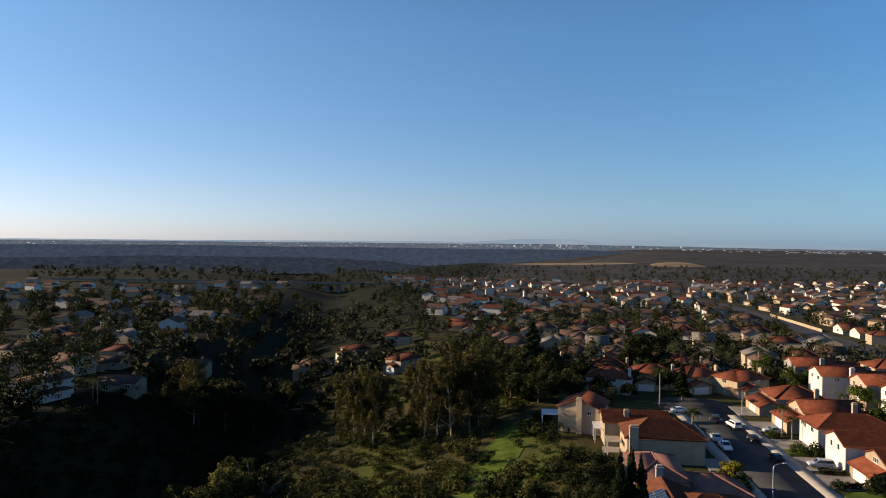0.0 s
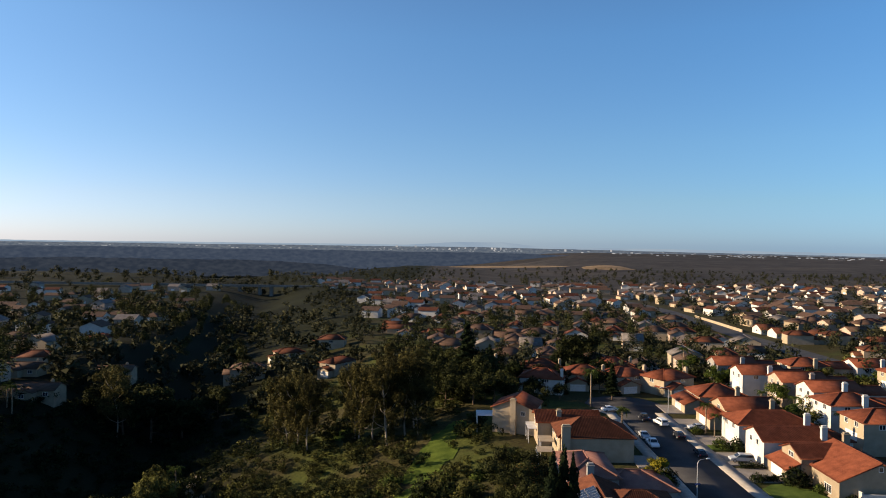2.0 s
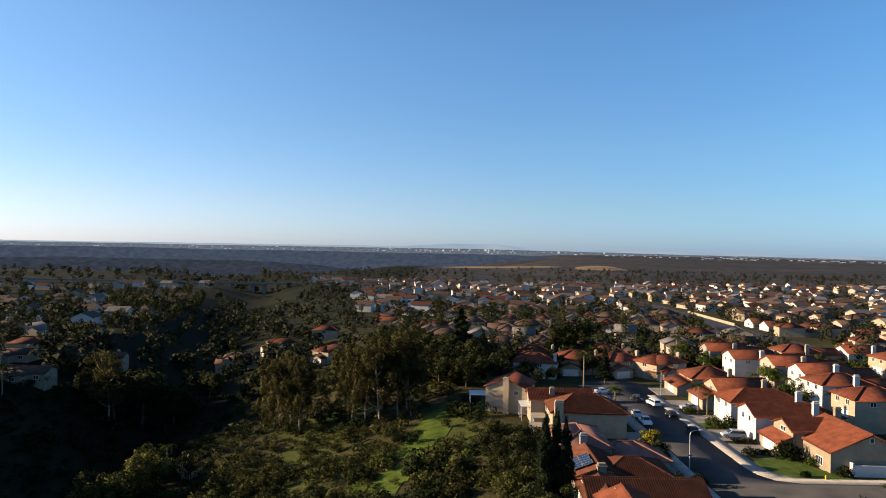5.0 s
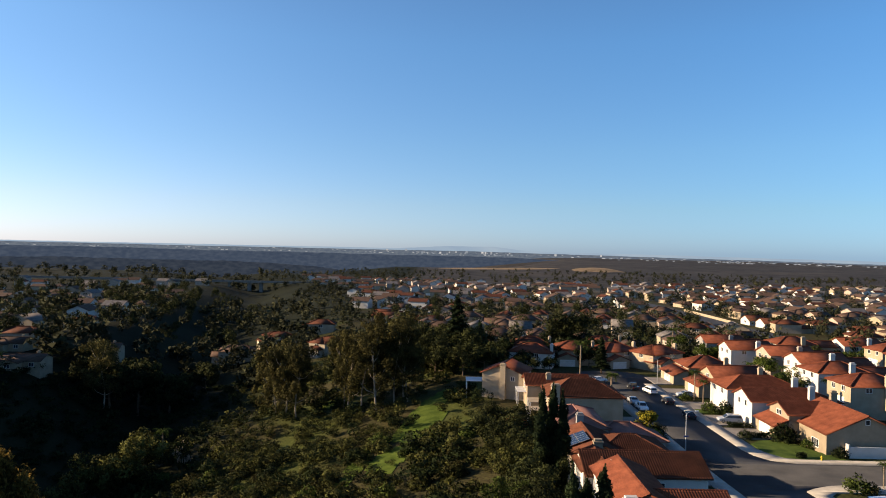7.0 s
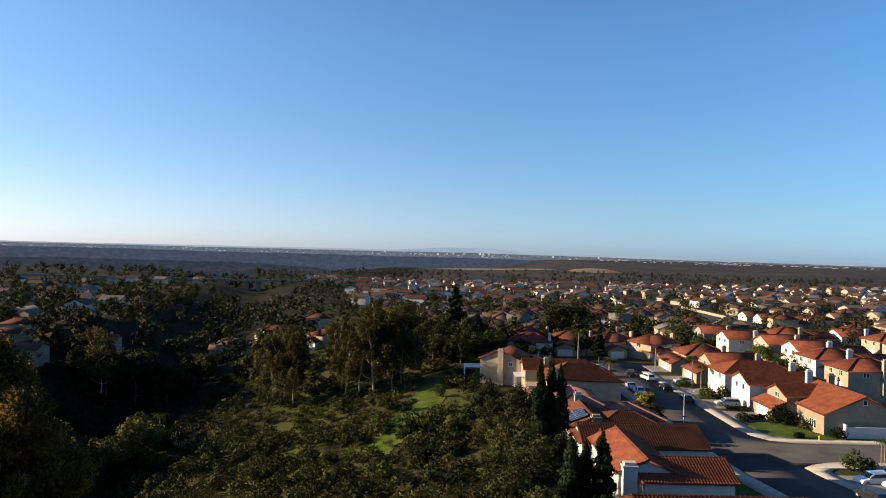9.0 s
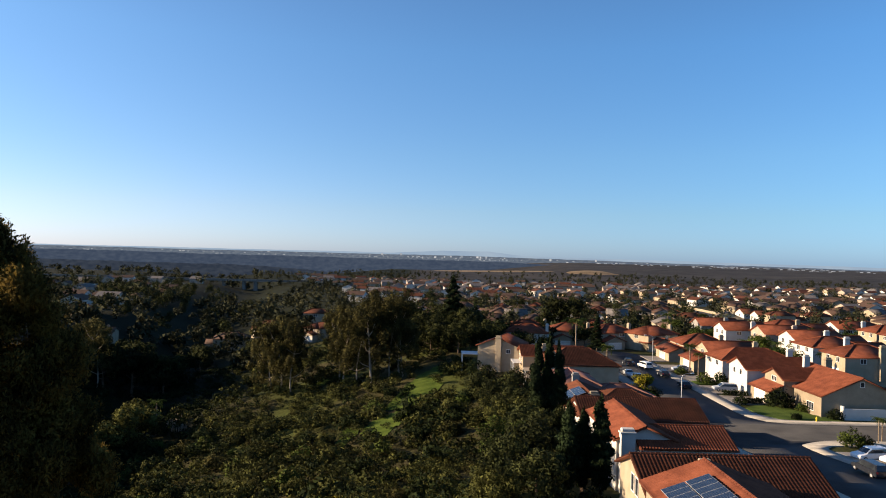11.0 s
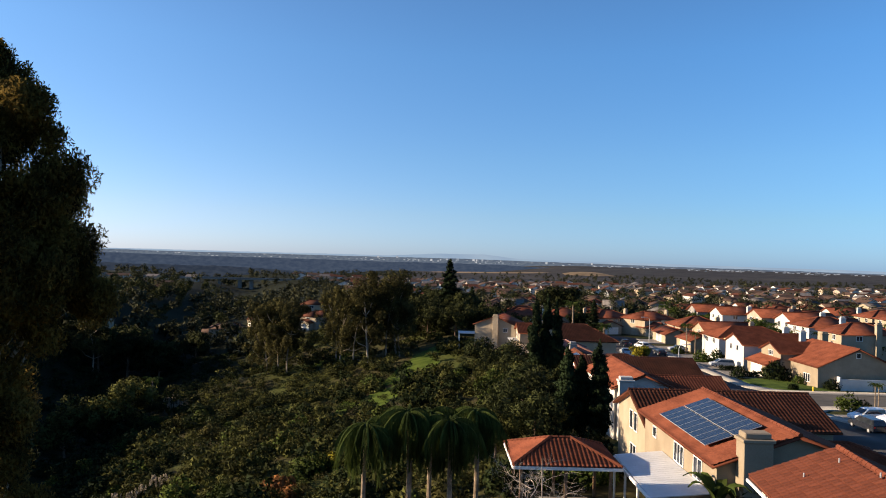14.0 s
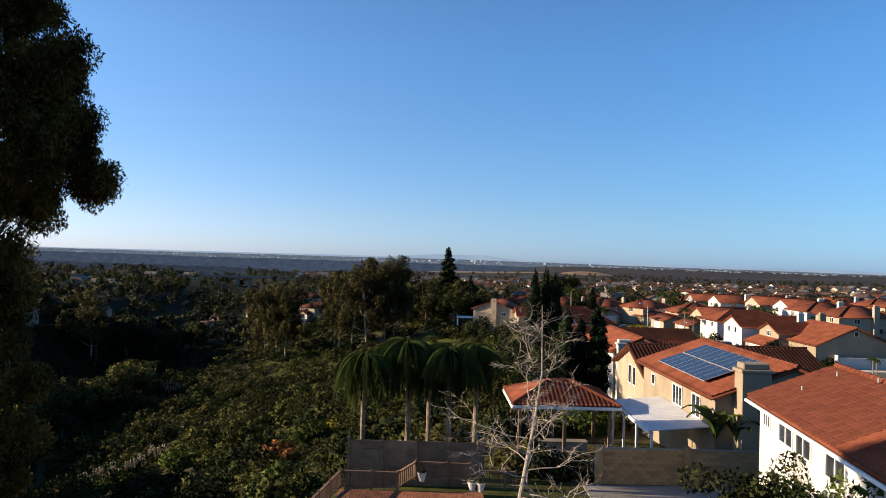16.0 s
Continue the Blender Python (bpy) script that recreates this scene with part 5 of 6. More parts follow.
for x, y, s, m, lb in ((-16.8, 77.5, 2.0, F_RED, "rust brown dry shrub on the slope"), (-14.8, 75, 1.4, F_RED, "rust brown dry shrub on the slope"), (-11.7, 85.5, 1.6, F_YELLOW, "yellow flowering shrub on the slope"), (-57.9, 145, 2.0, F_GREEN, "bright green shrub in the canyon")):
    ob = tagged(new("shrub", leaf_mesh("shrub", int(y), [(0, 0, 0.6), (0.5, 0.2, 0.6), (-0.5, 0.1, 0.5), (0, -0.5, 0.5)], [0.6, 0.5, 0.5, 0.5], 900, 0.1, m, aspect=0.8)), lb, "shrub", "shrubs on the slope")
    ob.matrix_basis = pose(x, y, float(ground_z(x, y)) - 0.1) @ Matrix.Diagonal((s, s, s, 1))
pg = pampas(30)
for x, y, s in ((-43.9, 90, 1.0), (-41, 88, 1.1), (-38.5, 86, 1.2), (-37.4, 87, 1.0), (-36.6, 88.5, 1.1), (-35.5, 90.5, 1.2), (-34.6, 91.5, 1.0), (-54.7, 150.5, 1.3), (-57, 152, 1.2), (-59, 156, 1.3), (-62, 164, 1.2), (-63, 171, 1.3)):
    put(pg, x, y, None, rng.uniform(0, 360), s)

# ---- garden below the camera ----
def timber(parent, name, x0, x1, y0, y1, z0, z1, mat=None, bevel=0.01):
    bm = bmesh.new()
    box(bm, x0, x1, y0, y1, z0, z1, bevel)
    return part(name, bm, mat or M_WOOD, parent)


deck = thing("deck", Matrix(), "red-brown timber deck in the garden", "deck")
for k in range(46):
    x = -4.6 + k * 0.162
    timber(deck, "plank", x, x + 0.15, 29.0, 36.4, -4.02, -3.95, M_DECK, 0.005)
timber(deck, "bearer", -4.5, 2.8, 29.4, 29.6, -4.3, -4.03)
timber(deck, "bearer", -4.5, 2.8, 35.8, 36.0, -4.3, -4.03)

fence = thing("fence", Matrix(), "weathered tan panel fence with pointed posts", "fence")
for k, x in enumerate((-4.4, -2.56, -0.72, 1.12, 2.96)):
    bm = bmesh.new()
    box(bm, x - 0.07, x + 0.07, 38.2, 38.34, -5.2, -1.72)
    top = [bm.verts.new((x + sx * 0.07, 38.27 + sy * 0.07, -1.72)) for sx, sy in ((-1, -1), (1, -1), (1, 1), (-1, 1))]
    tip = bm.verts.new((x, 38.27, -1.55))
    for i in range(4):
        bm.faces.new((top[i], top[(i + 1) % 4], tip))
    part("post", bm, M_BOARD, fence)
    if k < 4:
        for z0, z1 in ((-2.32, -1.86), (-3.36, -2.34), (-4.6, -3.38)):
            timber(fence, "panel", x + 0.07, x + 1.77, 38.25, 38.29, z0, z1, M_BOARD)


def railing(p, q, label, top=0.95, gap=0.135):
    """A rail with balusters from p to q, both at the foot."""
    p, q = Vector(p), Vector(q)
    r = thing("railing", Matrix(), label, "railing", "railings round the deck")
    d = q - p
    n = max(2, int(d.length / gap))
    w = Vector((-d.y, d.x, 0)).normalized() * 0.03

    def bar(name, a, b, h, wide):
        bm = bmesh.new()
        vs = [bm.verts.new(Vector(c) + s * w * wide + Vector((0, 0, z))) for c in (a, b) for s in (-1, 1) for z in (0, h)]
        bmesh.ops.convex_hull(bm, input=vs)
        part(name, bm, M_WOOD, r)
    bar("top_rail", p + Vector((0, 0, top - 0.07)), q + Vector((0, 0, top - 0.07)), 0.07, 2.2)
    bar("bottom_rail", p + Vector((0, 0, 0.1)), q + Vector((0, 0, 0.1)), 0.07, 1)
    u = d.normalized() * 0.025
    for k in range(n + 1):
        c = p + d * (k / n)
        if k % 12 == 0 or k == n:
            bar("post", c - u * 2, c + u * 2, top + 0.06, 1.7)
        else:
            bar("baluster", c - u + Vector((0, 0, 0.15)), c + u + Vector((0, 0, 0.15)), top - 0.22, 0.7)
    return r


railing((-4.6, 36.5, -3.95), (-1.6, 36.4, -3.95), "dark brown timber deck railing")
railing((-1.6, 36.4, -3.95), (-0.7, 37.2, -3.6), "short sloping timber stair railing")
railing((-0.7, 37.2, -3.6), (2.2, 37.0, -3.6), "dark brown timber deck railing")
railing((2.4, 36.9, -3.9), (4.6, 36.8, -3.9), "warm brown timber gate railing")
railing((-4.6, 36.5, -3.95), (-5.9, 29.5, -4.1), "timber railing along the slope edge")
railing((-3.4, 45.6, -4.9), (2.2, 45.8, -4.9), "dark timber railing behind the palms")


def lathe(bm, prof, sides=14):
    rings = [[bm.verts.new((r * math.cos(k * 6.2832 / sides), r * math.sin(k * 6.2832 / sides), z)) for k in range(sides)] for r, z in prof]
    for a, b in zip(rings, rings[1:]):
        for k in range(sides):
            bm.faces.new((a[k], a[(k + 1) % sides], b[(k + 1) % sides], b[k]))
    bm.faces.new(rings[0][::-1])
    bm.faces.new(rings[-1])


M_POT = material("pale_ceramic", (0.45, 0.43, 0.40), (0.60, 0.58, 0.54), 3.0, 0.6)
pot = thing("plant_pot", pose(-0.35, 36.9, -3.6), "pale ceramic pot with a small plant", "plant pot", "pots by the deck")
bm = bmesh.new()
lathe(bm, [(0.14, 0), (0.2, 0.28), (0.24, 0.42), (0.24, 0.46), (0.2, 0.46), (0.18, 0.40)])
part("pot", bm, M_POT, pot)
hang("plant", leaf_mesh("plant", 4, [(0, 0, 0.55)], [0.22], 90, 0.07, F_GREEN), pot)
copy_thing(pot, pose(2.3, 36.6, -3.95))
copy_thing(pot, pose(2.75, 36.5, -3.95))

# block wall between the gardens
wall = tagged(new("garden_wall"), "brown concrete block garden wall", "wall", kind="structure")
blk = bpy.data.meshes.new("block")
bm = bmesh.new()
box(bm, -0.197, 0.197, -0.095, 0.095, -0.097, 0.097, 0.008)
bm.to_mesh(blk), bm.free()
blk.materials.append(M_BLOCK)
for rw in range(10):
    for k in range(25):
        x = 9.9 + k * 0.4 + (0.2 if rw % 2 else 0)
        if x < 19.9:
            hang("block", blk, wall, m=pose(x, 39.4, -4.2 + rw * 0.2, 0, 0, 0))
bm = bmesh.new()
box(bm, 9.6, 20.0, 39.32, 39.48, -4.6, -2.24)
part("core", bm, M_CONCRETE, wall, "grey mortar core")
for x in (9.6, 14.6, 19.8):
    bm = bmesh.new()
    box(bm, x - 0.2, x + 0.2, 39.2, 39.6, -4.6, -2.12, 0.02)
    part("pier", bm, M_BLOCK, wall)
bm = bmesh.new()
box(bm, 8.6, 19.0, 36.6, 39.0, -4.5, -4.22)
me = bpy.data.meshes.new("path")
bm.to_mesh(me), bm.free()
me.materials.append(M_CONCRETE)
tagged(new("path", me), "tan concrete garden path beside the block wall", "path", kind="structure")

# white patio cover on the tan house
pc = thing("patio_cover", Matrix(), "white aluminium patio cover on posts", "patio cover")
for k in range(22):
    y = 41.7 + k * 0.42
    x0 = 13.15 + 0.012 * k
    bm = bmesh.new()
    vs = [bm.verts.new(p) for p in ((x0, y, -1.78), (16.85, y, -1.45), (16.85, y + 0.4, -1.45), (x0, y + 0.4, -1.78), (x0, y, -1.84), (16.85, y, -1.51), (16.85, y + 0.4, -1.51), (x0, y + 0.4, -1.84))]
    bmesh.ops.convex_hull(bm, input=vs)
    part("roof_panel", bm, M_WHITEPANEL, pc)
timber(pc, "gutter", 13.02, 13.14, 41.6, 51.0, -1.95, -1.76, M_TRIM)
timber(pc, "beam", 13.3, 13.42, 41.7, 50.9, -2.05, -1.86, M_TRIM)
for y in (41.85, 44.9, 47.9, 50.7):
    timber(pc, "post", 13.29, 13.43, y - 0.07, y + 0.07, -5.2, -2.05, M_TRIM)

# tiled gazebo
gz = thing("gazebo", pose(5.4, 45.9, -4.9), "open gazebo with a red tiled hip roof and white fascia", "gazebo")
planes, (r0, r1) = roof_planes(0.4, 6.8, 0.4, 5.4, 3.72, "x", "hip", 0.40, 0.4)
V, Q = [], []
for p in planes:
    tiled_plane(V, Q, *p, pitch=0.30, course=0.38, thick=0.1)
rf = hang("roof", mesh_of("roof", V, Q, M_TILE[0]), gz)
bm = bmesh.new()
for p, q in [(r0, r1)] + [(p[0], p[3]) for p in planes]:
    d = Vector(q) - Vector(p)
    k = max(1, int(d.length / 0.4))
    for i in range(k):
        tube(bm, [Vector(p) + d * (i / k) + Vector((0, 0, 0.08)), Vector(p) + d * ((i + 1.08) / k) + Vector((0, 0, 0.08))], [0.12, 0.14], 6)
part("ridge_cap", bm, M_TILE[0], rf)
for x0, x1, y0, y1 in ((0, 7.2, -0.06, 0.04), (0, 7.2, 5.76, 5.86), (-0.06, 0.04, 0, 5.8), (7.16, 7.26, 0, 5.8)):
    timber(gz, "fascia", x0, x1, y0, y1, 3.36, 3.56, M_TRIM)
for x in (0.6, 3.6, 6.6):
    for y in (0.6, 5.2):
        timber(gz, "post", x - 0.1, x + 0.1, y - 0.1, y + 0.1, -0.3, 3.5, M_WOOD)
counter = thing("outdoor_counter", pose(7.5, 47.2, -4.9), "grey outdoor kitchen counter with a pale top", "counter")
timber(counter, "body", 0, 3.2, 0, 0.7, 0, 0.86, M_STUCCO[3])
timber(counter, "worktop", -0.06, 3.26, -0.06, 0.76, 0.86, 0.92, M_CONCRETE)

# solar arrays
def solar(at, slope, run, rows, cols, w, h, label):
    """Panels on a roof plane that falls towards -x; at: the lower near corner."""
    t = thing("solar_array", pose(*at, ry=-math.degrees(math.atan(slope))), label, "solar panels")
    frame_m, cell_m = bpy.data.meshes.new("panel"), bpy.data.meshes.new("glass_face")
    bm = bmesh.new()
    box(bm, 0, h - 0.03, 0, w - 0.03, 0, 0.045, 0.006)
    bm.to_mesh(frame_m), bm.free()
    frame_m.materials.append(M_METAL)
    bm = bmesh.new()
    box(bm, 0.025, h - 0.055, 0.025, w - 0.055, 0.045, 0.05)
    bm.to_mesh(cell_m), bm.free()
    cell_m.materials.append(M_SOLAR)
    for i in range(rows):
        for j in range(cols):
            p = hang("panel", frame_m, t, m=pose(i * (h + 0.06), j * w, 0))
            hang("glass_face", cell_m, p)
    return t


solar((17.0, 43.3, 0.98), 0.36, 0, 2, 9, 0.97, 1.88, "dark blue solar panels on the tiled roof")
solar((19.5, 105.0, -3.32), 0.38, 0, 2, 5, 1.0, 1.65, "dark blue solar panels on the tiled roof")

# leafless tree in front of the garden
bare = thing("bare_tree", pose(2.75, 18.4, float(ground_z(2.75, 18.4))), "leafless pale grey tree with fine twigs", "tree")
zb = float(ground_z(2.75, 18.4))
bm = bmesh.new()
tw = bmesh.new()
rnd = random.Random(9)
tube(bm, [(0, 0, -0.5), (-0.28, 0.05, 2.6), (-0.16, 0, 4.6), (-0.34, 0, 6.2), (-0.02, 0.1, 8.0), (0.16, 0, 9.5), (0.12, 0, 11.3)], [0.12, 0.10, 0.085, 0.065, 0.042, 0.022, 0.008], 8)


def branch(p, d, L, r, depth):
    pts, q = [p], p
    for i in range(4):
        d = (d + Vector((rnd.gauss(0, 0.34), rnd.gauss(0, 0.34), rnd.gauss(-0.05 if depth else 0.05, 0.2)))).normalized()
        q = q + d * L / 4
        pts.append(q)
        if depth < 2 and i > 0:
            for _ in range(3 if depth else 2):
                branch(q, (d + Vector((rnd.gauss(0, 0.7), rnd.gauss(0, 0.7), rnd.gauss(0, 0.5)))).normalized(), L * rnd.uniform(0.35, 0.6), r * 0.5, depth + 1)
    tube(bm if depth == 0 else tw, pts, [r * (1 - 0.2 * i) for i in range(5)], 5 if depth < 1 else 3)


for k in range(32):
    z = 4.2 + k * 0.21
    a = k * 2.4
    branch(Vector((-0.18 + 0.03 * k / 32, 0, z)), Vector((math.cos(a), math.sin(a) * 0.8, 0.35 if k > 10 else -0.1)).normalized(), 2.5 * (1 - 0.5 * k / 32) * rnd.uniform(0.6, 1.1), 0.025 * (1 - k / 60), 0)
M_PALEBARK = material("white_bark", (0.16, 0.13, 0.10), (0.40, 0.34, 0.28), 2.5, 0.9, 0.3, fine=6)
part("trunk", bm, M_PALEBARK, bare, "pale mottled trunk and limbs")
tagged(part("twig", tw, M_PALEBARK, bare), "fine bare twigs", kind="stuff")

# plants close to the houses
for x, y, s, k in ((14.2, 27.0, 0.62, 0), (14.6, 24.2, 0.68, 1), (13.2, 25.4, 0.58, 0), (14.8, 29.5, 0.4, 1)):
    put(oak[k], x, y, -4.3, rng.uniform(0, 360), s)
for x, y, s, k in ((12.5, 40.8, 1.1, 2), (10.5, 41.2, 1.0, 1), (14.0, 41.0, 0.7, 2), (8.8, 40.6, 1.0, 4), (7.2, 40.4, 1.1, 1), (6.2, 41.5, 1.2, 0), (9.0, 53.5, 1.1, 2), (11.5, 54.0, 1.3, 2), (7.0, 54.5, 1.2, 1), (13.6, 55.5, 1.2, 2), (5.0, 56.0, 1.4, 0), (15.6, 57.5, 1.0, 4), (9.5, 57.5, 1.4, 1), (12.5, 60, 1.3, 2), (4.6, 41.0, 1.0, 4), (15.2, 66, 1.6, 1), (12, 64, 1.5, 1)):
    ob = tagged(new("shrub", shrub_m[k]), "leafy green shrub in the garden", "shrub", "garden shrubs")
    ob.matrix_basis = pose(x, y, (-4.3 if y < 42 else float(ground_z(x, y))) - 0.1, rz=rng.uniform(0, 360)) @ Matrix.Diagonal((s, s, s, 1))


def banana(x, y, z, h, n, seed):
    rnd = random.Random(seed)
    t = thing("banana_plant", pose(x, y, z), "broad-leaved banana plant beside the house", "plant", "banana plants")
    bm = bmesh.new()
    tube(bm, [(0, 0, -0.2), (0, 0, h * 0.55)], [0.12, 0.07], 7)
    part("stem", bm, M_TRUNK, t)
    for k in range(n):
        a = k * 2.4
        d = Vector((math.cos(a), math.sin(a), 0))
        s = Vector((-d.y, d.x, 0))
        bm = bmesh.new()
        prev = None
        L = h * rnd.uniform(0.6, 0.8)
        for i in range(8):
            u = i / 7
            c = Vector((0, 0, h * 0.5)) + d * L * 0.55 * u ** 1.3 + Vector((0, 0, L * (0.95 * u - 0.55 * u ** 3)))
            w = 0.3 * math.sin(math.pi * min(0.98, 0.05 + u * 0.95)) + 0.02
            rowv = [bm.verts.new(c - s * w + Vector((0, 0, 0.08))), bm.verts.new(c), bm.verts.new(c + s * w + Vector((0, 0, 0.08)))]
            if prev:
                bm.faces.new((prev[0], prev[1], rowv[1], rowv[0])), bm.faces.new((prev[1], prev[2], rowv[2], rowv[1]))
            prev = rowv
        part("leaf", bm, F_GREEN, t)


for x, y, h, n, sd in ((16.6, 40.3, 3.9, 7, 1), (18.0, 40.6, 3.4, 6, 2), (19.6, 40.2, 3.5, 7, 3)):
    banana(x, y, -4.4, h * 1.25, n, sd)


# ---- the street ----
M_CAR = [material("car_paint_" + n, lo, hi, 0.5, 0.25, spec=0.5) for n, lo, hi in (("white", (0.62, 0.63, 0.64), (0.70, 0.71, 0.72)), ("silver", (0.28, 0.30, 0.32), (0.36, 0.38, 0.40)), ("dark", (0.012, 0.014, 0.02), (0.025, 0.028, 0.035)))]
M_TYRE = material("rubber", (0.012, 0.012, 0.012), (0.03, 0.03, 0.03), 3.0, 0.9)
M_LAMP = material("lamp_lens", (0.6, 0.55, 0.5), (0.75, 0.7, 0.65), 3.0, 0.2)
M_RED = material("tail_lens", (0.25, 0.01, 0.01), (0.35, 0.02, 0.02), 3.0, 0.3)


def car(at, rot, paint, kind, label):
    """kind 0: van, 1: saloon, 2: pickup. Its nose points along its own +x."""
    t = thing("car", pose(*at, rz=rot), label, "car", "parked cars")
    L, W = (4.9, 1.9) if kind != 1 else (4.5, 1.8)
    low = [(-L / 2, 0.35), (-L / 2, 0.95), (-L / 2 + 0.15, 1.0), (L / 2 - 1.2, 1.02), (L / 2 - 0.15, 0.85), (L / 2, 0.7), (L / 2, 0.35)]
    cab = {0: [(-L / 2 + 0.05, 1.0), (-L / 2 + 0.35, 1.68), (0.5, 1.72), (1.45, 1.0)], 1: [(-L / 2 + 0.5, 1.0), (-1.0, 1.42), (0.3, 1.45), (1.15, 1.0)], 2: [(-0.7, 1.0), (-0.6, 1.72), (0.5, 1.75), (1.3, 1.0)]}[kind]

    def extrude(prof, w0, w1, split):
        bm = bmesh.new()
        a = [bm.verts.new((x, -(w0 if z <= split else w1), z)) for x, z in prof]
        b = [bm.verts.new((x, (w0 if z <= split else w1), z)) for x, z in prof]
        bm.faces.new(a), bm.faces.new(b[::-1])
        for k in range(len(prof)):
            bm.faces.new((a[k], a[(k + 1) % len(prof)], b[(k + 1) % len(prof)], b[k]))
        bmesh.ops.bevel(bm, geom=list(bm.edges), offset=0.05, segments=2, affect="EDGES")
        return bm
    part("body", extrude(low, W / 2, W / 2, 9), M_CAR[paint], t)
    roof = part("cabin", extrude(cab, W / 2 - 0.08, W / 2 - 0.22, 1.01), M_CAR[paint], t)
    zc, zt = 1.08, cab[1][1] - 0.12
    (xa, _), (xb, _), (xc, _), (xd, _) = cab
    for sg in (-1, 1):
        bm = bmesh.new()
        vs = []
        for x, z, inset in ((xa + 0.2, zc, 0.075), (xb + 0.12, zt, 0.175), (xc - 0.12, zt, 0.175), (xd - 0.2, zc, 0.075)):
            vs += [bm.verts.new((x, sg * (W / 2 - inset + 0.015), z)), bm.verts.new((x, sg * (W / 2 - inset - 0.03), z))]
        bmesh.ops.convex_hull(bm, input=vs)
        part("side_window", bm, M_GLASS, roof)
    for nm, (x0, z0), (x1, z1), s in (("windscreen", (xd, 1.0), (xc, cab[2][1]), 1), ("rear_window", (xa, 1.0), (xb, cab[1][1]), -1)):
        bm = bmesh.new()
        vs = []
        for f, wd in ((0.12, W / 2 - 0.2), (0.85, W / 2 - 0.28)):
            x, z = x0 + (x1 - x0) * f, z0 + (z1 - z0) * f
            for sg in (-1, 1):
                vs += [bm.verts.new((x + s * 0.03, sg * wd, z + 0.015)), bm.verts.new((x - s * 0.04, sg * wd, z - 0.02))]
        bmesh.ops.convex_hull(bm, input=vs)
        part(nm, bm, M_GLASS, roof)
    for x in (-L / 2 + 0.85, L / 2 - 0.85):
        for sg in (-1, 1):
            bm = bmesh.new()
            tube(bm, [(x, sg * (W / 2 - 0.2), 0.33), (x, sg * (W / 2 + 0.02), 0.33)], [0.33, 0.33], 16)
            wheel = part("wheel", bm, M_TYRE, t)
            bm = bmesh.new()
            tube(bm, [(x, sg * (W / 2 + 0.0), 0.33), (x, sg * (W / 2 + 0.035), 0.33)], [0.21, 0.19], 12)
            part("rim", bm, M_METAL, wheel)
    for sg in (-1, 1):
        bm = bmesh.new()
        box(bm, L / 2 - 0.06, L / 2 + 0.02, sg * 0.65 - 0.18, sg * 0.65 + 0.18, 0.62, 0.76, 0.02)
        part("headlight", bm, M_LAMP, t)
        bm = bmesh.new()
        box(bm, -L / 2 - 0.02, -L / 2 + 0.05, sg * 0.72 - 0.12, sg * 0.72 + 0.12, 0.75, 0.93, 0.02)
        part("tail_light", bm, M_RED, t)
    return t


for at, rot, p, k, lb in (((60.2, 95.9, -8.6), 190, 0, 0, "white minivan parked on the driveway"), ((62.2, 93.0, -8.3), 190, 0, 1, "white car parked on the driveway"), ((54.0, 86.0, -7.65), 92, 2, 0, "dark grey van parked at the kerb"),
                         ((61.0, 146.8, -9.15), 175, 1, 0, "silver hatchback parked on a driveway"), ((53.9, 151.0, -9.38), 88, 2, 1, "dark car parked at the kerb"), ((53.9, 165.4, -9.4), 90, 2, 1, "black car parked at the kerb"),
                         ((45.6, 158.0, -9.4), 270, 0, 2, "white pickup parked at the kerb"), ((45.5, 164.5, -9.4), 270, 1, 1, "grey car parked at the kerb"), ((53.0, 177.0, -9.4), 100, 0, 0, "pale van parked near the end of the street"), ((50.0, 181.5, -9.4), 95, 2, 2, "dark pickup parked near the end of the street"),
                         ((43.0, 190, -9.3), 20, 0, 1, "white car in front of a house"), ((60.5, 172, -9.2), 180, 1, 1, "grey car on a driveway")):
    car(at, rot, p, k, lb)


def street_lamp(x, y, h, rot, label="tall grey street lamp with a curved arm"):
    t = thing("street_lamp", pose(x, y, float(pad(y)) + 0.2, rz=rot), label, "street lamp", "street lamps")
    bm = bmesh.new()
    tube(bm, [(0, 0, 0), (0, 0, h * 0.6), (0, 0, h - 0.7)], [0.1, 0.08, 0.065], 8)
    part("pole", bm, M_METAL, t)
    bm = bmesh.new()
    tube(bm, [(0, 0, h - 0.75), (0.15, 0, h - 0.3), (0.7, 0, h - 0.05), (1.9, 0, h + 0.05)], [0.06, 0.05, 0.045, 0.04], 6)
    part("arm", bm, M_METAL, t)
    bm = bmesh.new()
    box(bm, 1.8, 2.5, -0.14, 0.14, h - 0.05, h + 0.12, 0.04)
    part("lamp_head", bm, M_WHITEPANEL, t)
    return t


lamp = street_lamp(44.0, 124.6, 7.1, 15)
sign_m = material("blue_sign", (0.02, 0.05, 0.18), (0.03, 0.07, 0.22), 2, 0.5)
bm = bmesh.new()
box(bm, -0.5, 0.5, -0.12, -0.09, 2.6, 2.85)
part("street_sign", bm, sign_m, lamp, "small blue street sign")
street_lamp(58.6, 189, 7.0, 190)

